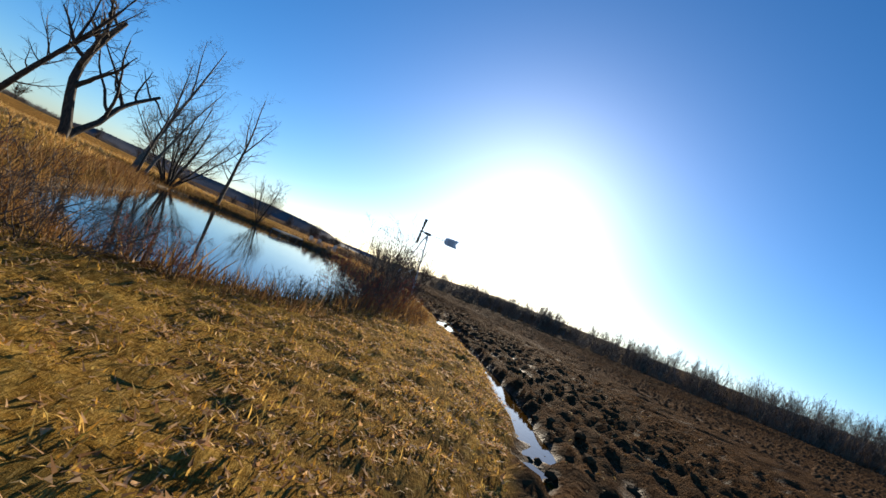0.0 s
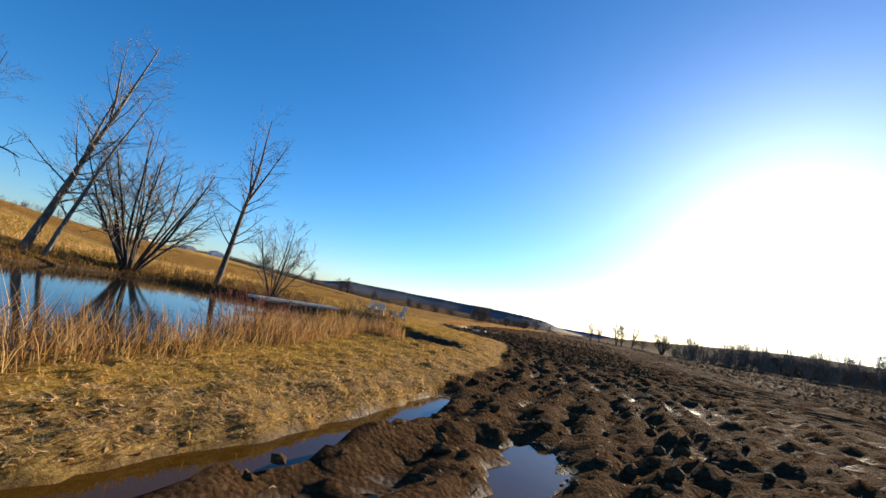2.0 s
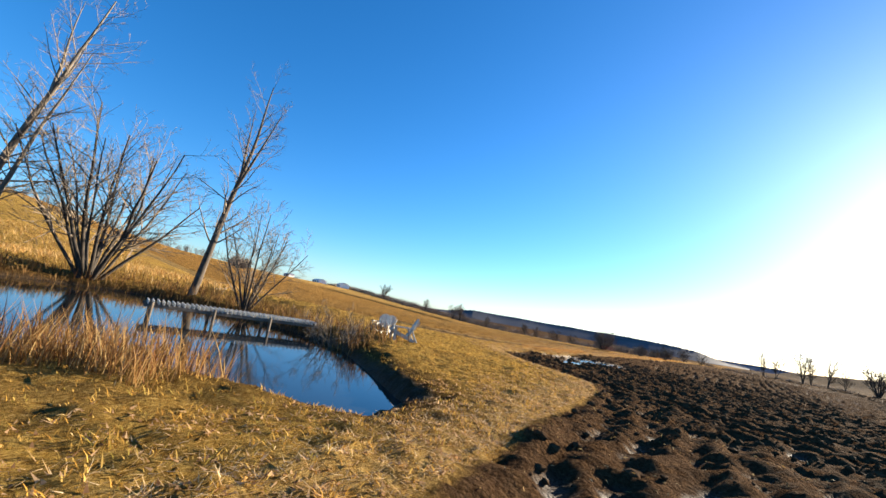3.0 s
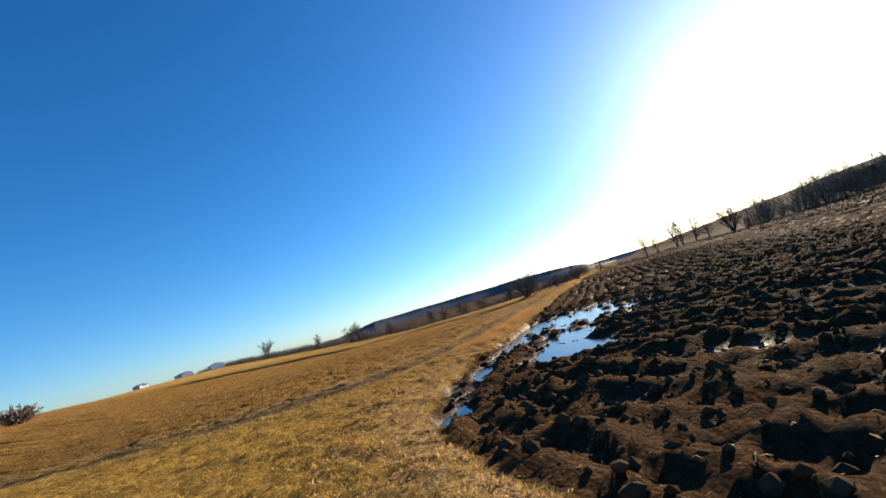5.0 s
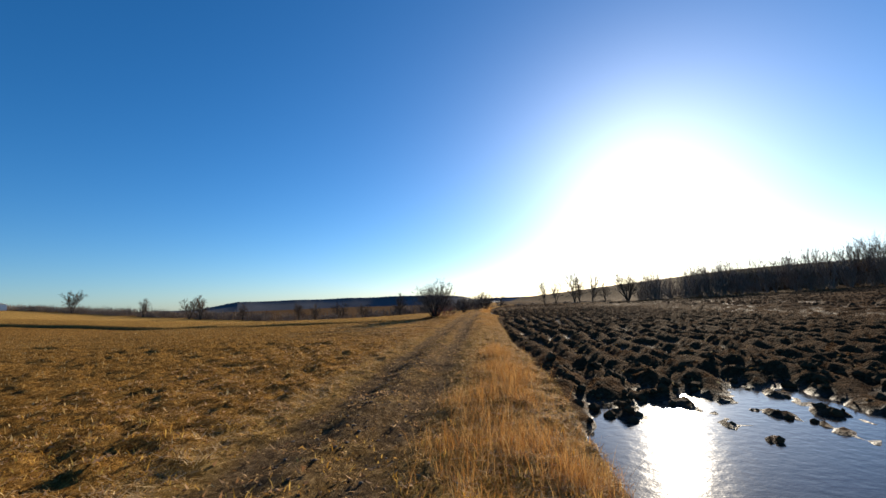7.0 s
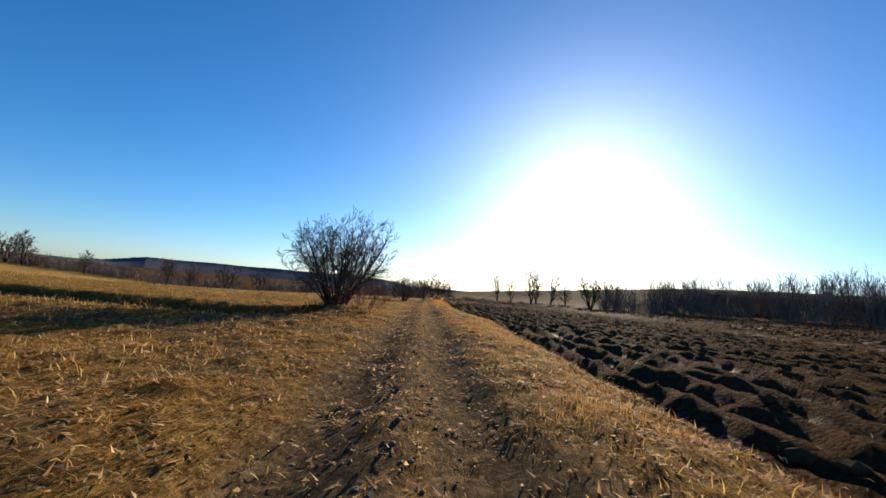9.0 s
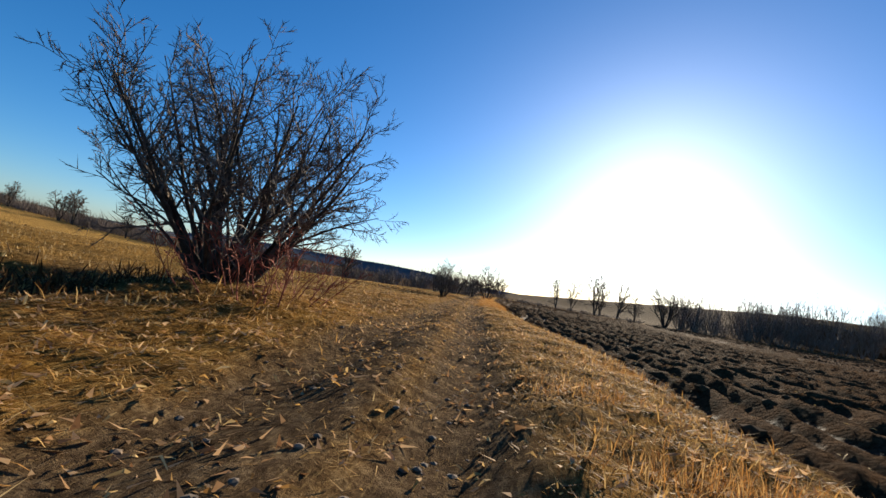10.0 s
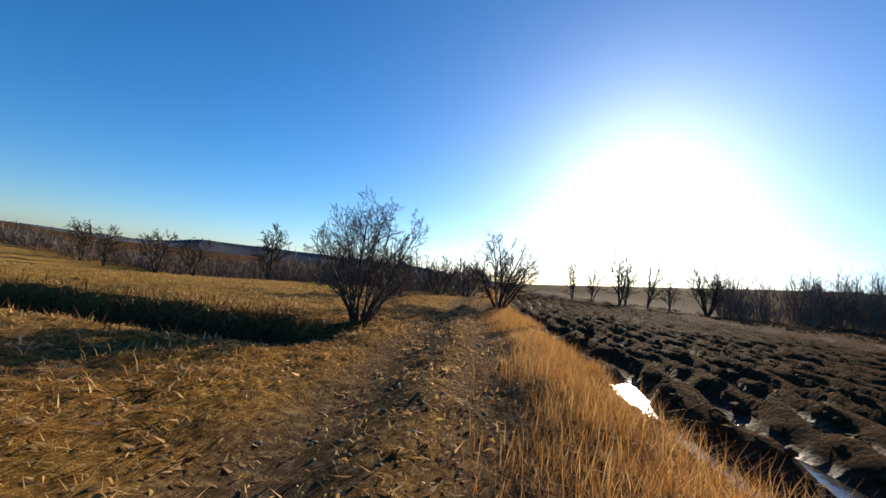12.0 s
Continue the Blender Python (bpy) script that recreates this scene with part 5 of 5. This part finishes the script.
# reeds on the far bank, the darker brown also painting the bank's shadowed face
x, y = rng.uniform(-16, 22, 60000), rng.uniform(-58, -8, 60000)
z, c, s, d, p = lie(x, y, False)
ok = (p > -2.6) & (p < 0.3) & (x < 21)
x, y = x[ok], y[ok]
blades(rng, x, y, rng.uniform(0.25, 0.8, len(x)), rng.uniform(0.015, 0.035, len(x)), 0.25, BROWN_REED, "reeds", "brown dead reeds along the far pond bank", "reeds", 0.3, 0.05)
# tall pale grass behind the pond
x, y = rng.uniform(-40, 16, 30000), rng.uniform(-70, -6, 30000)
z, c, s, d, p = lie(x, y, False)
ok = (p < -2.0) & (d > 2) & ((x < 6) | (y < -30))
blades(rng, x[ok], y[ok], rng.uniform(0.15, 0.45, ok.sum()), rng.uniform(0.02, 0.05, ok.sum()), 0.4, VERGE_GRASS, "meadow_grass", "pale dry meadow grass behind the pond", "grass", 0.4)


def scraps(rng, x, y, name, label, mat, size):
    """Flat curled leaf scraps lying on the soil."""
    n = len(x)
    z = lie(x, y)[0] + 0.012
    az = rng.uniform(0, 2 * np.pi, n)
    ln, w = rng.uniform(*size, n), rng.uniform(0.006, 0.018, n)
    d = np.stack([np.cos(az), np.sin(az), rng.normal(0, 0.25, n)], -1)
    o = np.stack([-np.sin(az), np.cos(az), rng.normal(0, 0.5, n)], -1)
    c = np.stack([x, y, z], -1)
    arch = np.stack([np.zeros(n), np.zeros(n), ln * rng.uniform(0.05, 0.3, n)], -1)
    rows = [(-0.5, 0.4, 0), (0.0, 1.0, 1), (0.5, 0.3, 0)]
    v = np.stack([c + d * (ln * u)[:, None] + arch * up + sgn * o * (w * k / 2)[:, None] for u, k, up in rows for sgn in (-1, 1)], 1).reshape(-1, 3)
    k = (np.arange(n) * 6)[:, None]
    f = np.concatenate([k + np.array(t) for t in ([0, 1, 3], [0, 3, 2], [2, 3, 5], [2, 5, 4])])
    tagged(mesh_object(name, v, f, mat), label, "crop residue", kind="stuff")


x, y = rng.uniform(-26, 13.5, 64000), rng.uniform(3, 92, 64000)
z, c, s, d, p = lie(x, y, False)
keep = (c["stubble"] > 0.4) & (c["plough"] < 0.2) & (rng.uniform(0, 1, len(x)) < np.exp(-np.maximum(0, 9 - x) / 16)) & (c["weeds"] < 0.4)
scraps(rng, x[keep], y[keep], "maize_residue", "scattered pale maize leaves on the harvested field", RESIDUE, (0.03, 0.11))
rows_x = np.round(rng.uniform(-26, 11.5, 26000) / 0.76) * 0.76
y = rng.uniform(8, 92, 26000)
x = rows_x + rng.normal(0, 0.05, len(y)) + 0.06 * y
z, c, s, d, p = lie(x, y, False)
keep = (d < -2.0) & (c["stubble"] > 0.5) & (c["plough"] < 0.1) & (c["weeds"] < 0.4) & (x < 12)
blades(rng, x[keep], y[keep], rng.uniform(0.05, 0.13, keep.sum()), rng.uniform(0.012, 0.022, keep.sum()), 0.35, RESIDUE, "maize_stubble", "cut maize stalks standing in rows", "crop residue", 0.05)
# leaves and chaff on the verge and lawn
x, y = along_walk(rng, 26000, 3.2, -68, 92)
z, c, s, d, p = lie(x, y, False)
keep = (c["plough"] < 0.3) & (p < -0.3)
scraps(rng, x[keep], y[keep], "dead_leaves", "dead leaves and chaff lying in the grass", VERGE_GRASS, (0.03, 0.09))

# chaff trodden into the track, and straw on the ploughed edge
y = rng.uniform(8, 90, 6000)
x = np.interp(y, [8, 16, 27, 60, 90], [14.8, 14.4, 13.8, 13.7, 13.7]) + rng.normal(0, 0.7, len(y))
scraps(rng, x, y, "chaff", "pale straw chaff trodden into the track", VERGE_GRASS, (0.02, 0.06))
x, y = along_walk(rng, 22000, 5.0, -66, 86)
z, c, s, d, p = lie(x, y)
keep = (c["plough"] > 0.8) & (z > WATER_PLOUGH + 0.03)
scraps(rng, x[keep], y[keep], "straw_scraps", "scraps of straw ploughed up among the clods", RESIDUE, (0.03, 0.11))

# clods turned up by the plough
SOIL = plain_material("dark_clods", (0.028, 0.016, 0.008), (0.105, 0.06, 0.031), 0.95, 0.0, 9.0, 0.8)
SOIL.node_tree.nodes["Principled BSDF"].inputs["Specular IOR Level"].default_value = 0.01
bm = bmesh.new()
bmesh.ops.create_icosphere(bm, subdivisions=1, radius=1)
ico_v = np.array([v.co[:] for v in bm.verts])
ico_f = np.array([[v.index for v in f.verts] for f in bm.faces])
bm.free()
pieces = []
for k in range(6):
    shape = ico_v * (1 + 0.32 * perlin(ico_v[:, :1] * 1.7 + k * 9, ico_v[:, 1:2] * 1.7 + ico_v[:, 2:] * 1.3, 60 + k) + 0.14 * perlin(ico_v[:, :1] * 4 + k, ico_v[:, 1:2] * 4 + ico_v[:, 2:] * 3, 70 + k))
    shape = shape * np.array([1.0, 0.75, 0.55])
    x, y = along_walk(rng, 1800, 5.0, -66, 90)
    z, c, s, d, p = lie(x, y)
    keep = (c["plough"] > 0.9) & (s > 0.25)
    x, y, z = x[keep], y[keep], z[keep]
    pieces.append(scattered((shape, ico_f), x, y, 0.03 + 0.10 * rng.uniform(0, 1, len(x)) ** 2.2, rng.uniform(0, 6.28, len(x)), z - 0.025))
x, y = rng.uniform(17, 36, 7000), rng.uniform(-12, 20, 7000)
z, c, s, d, p = lie(x, y)
keep = (c["plough"] > 0.9) & (s > 0.2) & (z > WATER_PLOUGH)
pieces.append(scattered((ico_v * (1 + 0.4 * perlin(ico_v[:, :1] * 1.9 + 3, ico_v[:, 1:2] * 1.9 + ico_v[:, 2:] * 1.5, 66)) * np.array([1.0, 0.7, 0.6]), ico_f), x[keep], y[keep],
                        0.03 + 0.13 * rng.uniform(0, 1, keep.sum()) ** 2.5, rng.uniform(0, 6.28, keep.sum()), z[keep]))
v, f = joined(pieces)
# coarse clods on the far part of the ploughed land
x, y = np.concatenate([rng.uniform(48, 150, 22000), rng.uniform(100, 150, 10000)]), rng.uniform(-70, 152, 32000)
z, c, s, d, p = lie(x, y)
keep = c["plough"] > 0.9
x, y, z = x[keep], y[keep], z[keep]
heap = np.array([(1, 0.2, -0.15), (0.1, 0.9, -0.15), (-0.9, -0.1, -0.15), (-0.2, -1, -0.15), (0.15, 0.1, 0.62)])
fv, ff = scattered((heap, np.array([(0, 1, 4), (1, 2, 4), (2, 3, 4), (3, 0, 4)])), x, y, rng.uniform(0.15, 0.42, len(x)), rng.uniform(0, 6.28, len(x)), z - 0.03)
tagged(mesh_object("far_clods", fv, ff, SOIL, smooth=True), "coarse dark clods on the far ploughed land", "soil", kind="stuff")
DIRT = plain_material("grey_dirt_crumbs", (0.04, 0.027, 0.018), (0.20, 0.14, 0.09), 0.95, 0.0, 14.0, 0.8)
yy = rng.uniform(8, 84, 3400)
side = np.where(rng.uniform(0, 1, len(yy)) < 0.6, np.interp(yy, [8, 12.6, 16, 27, 40, 60, 90], [14.9, 15.0, 14.4, 13.8, 13.7, 13.35, 13.35]), 14.3)
xx = side + rng.normal(0, 0.32, len(yy))
zz = lie(xx, yy)[0]
cv, cf = scattered((ico_v * (1 + 0.3 * perlin(ico_v[:, :1] * 2.1, ico_v[:, 1:2] * 2.1 + ico_v[:, 2:], 81)) * np.array([1, 0.8, 0.5]), ico_f), xx, yy, 0.008 + 0.026 * rng.uniform(0, 1, len(yy)) ** 2, rng.uniform(0, 6.28, len(yy)), zz)
tagged(mesh_object("dirt_crumbs", cv, cf, DIRT), "grey-brown crumbs of dirt in the ruts", "soil", kind="stuff")
tagged(mesh_object("soil_clods", v, f, SOIL), "dark earth clods lying on the ploughed field", "soil", kind="stuff")

# the larger clods beside the walk
field = bpy.data.objects["ploughed_field"]
lumps = []
for k in range(5):
    bm = bmesh.new()
    bmesh.ops.create_icosphere(bm, subdivisions=1, radius=1)
    rnd = random.Random(90 + k)
    for v in bm.verts:
        v.co = Vector((v.co.x, v.co.y * 0.75, v.co.z * 0.6)) * rnd.uniform(0.7, 1.2)
    me = bpy.data.meshes.new("clod")
    bm.to_mesh(me)
    bm.free()
    me.materials.append(SOIL)
    lumps.append(me)
x, y = along_walk(rng, 1500, 4.0, -60, 84)
z, c, s, d, p = lie(x, y)
near = np.where((c["plough"] > 0.95) & (s > 0.3) & (s < 6) & (z > WATER_PLOUGH + 0.02))[0][:280]
for i, k in enumerate(near):
    ob = new("clod", lumps[i % 5])
    ob.parent = field
    ob.matrix_basis = pose(x[k], y[k], z[k] + 0.02, 0, 0, rng.uniform(0, 360)) @ Matrix.Scale(rng.uniform(0.07, 0.17), 4)
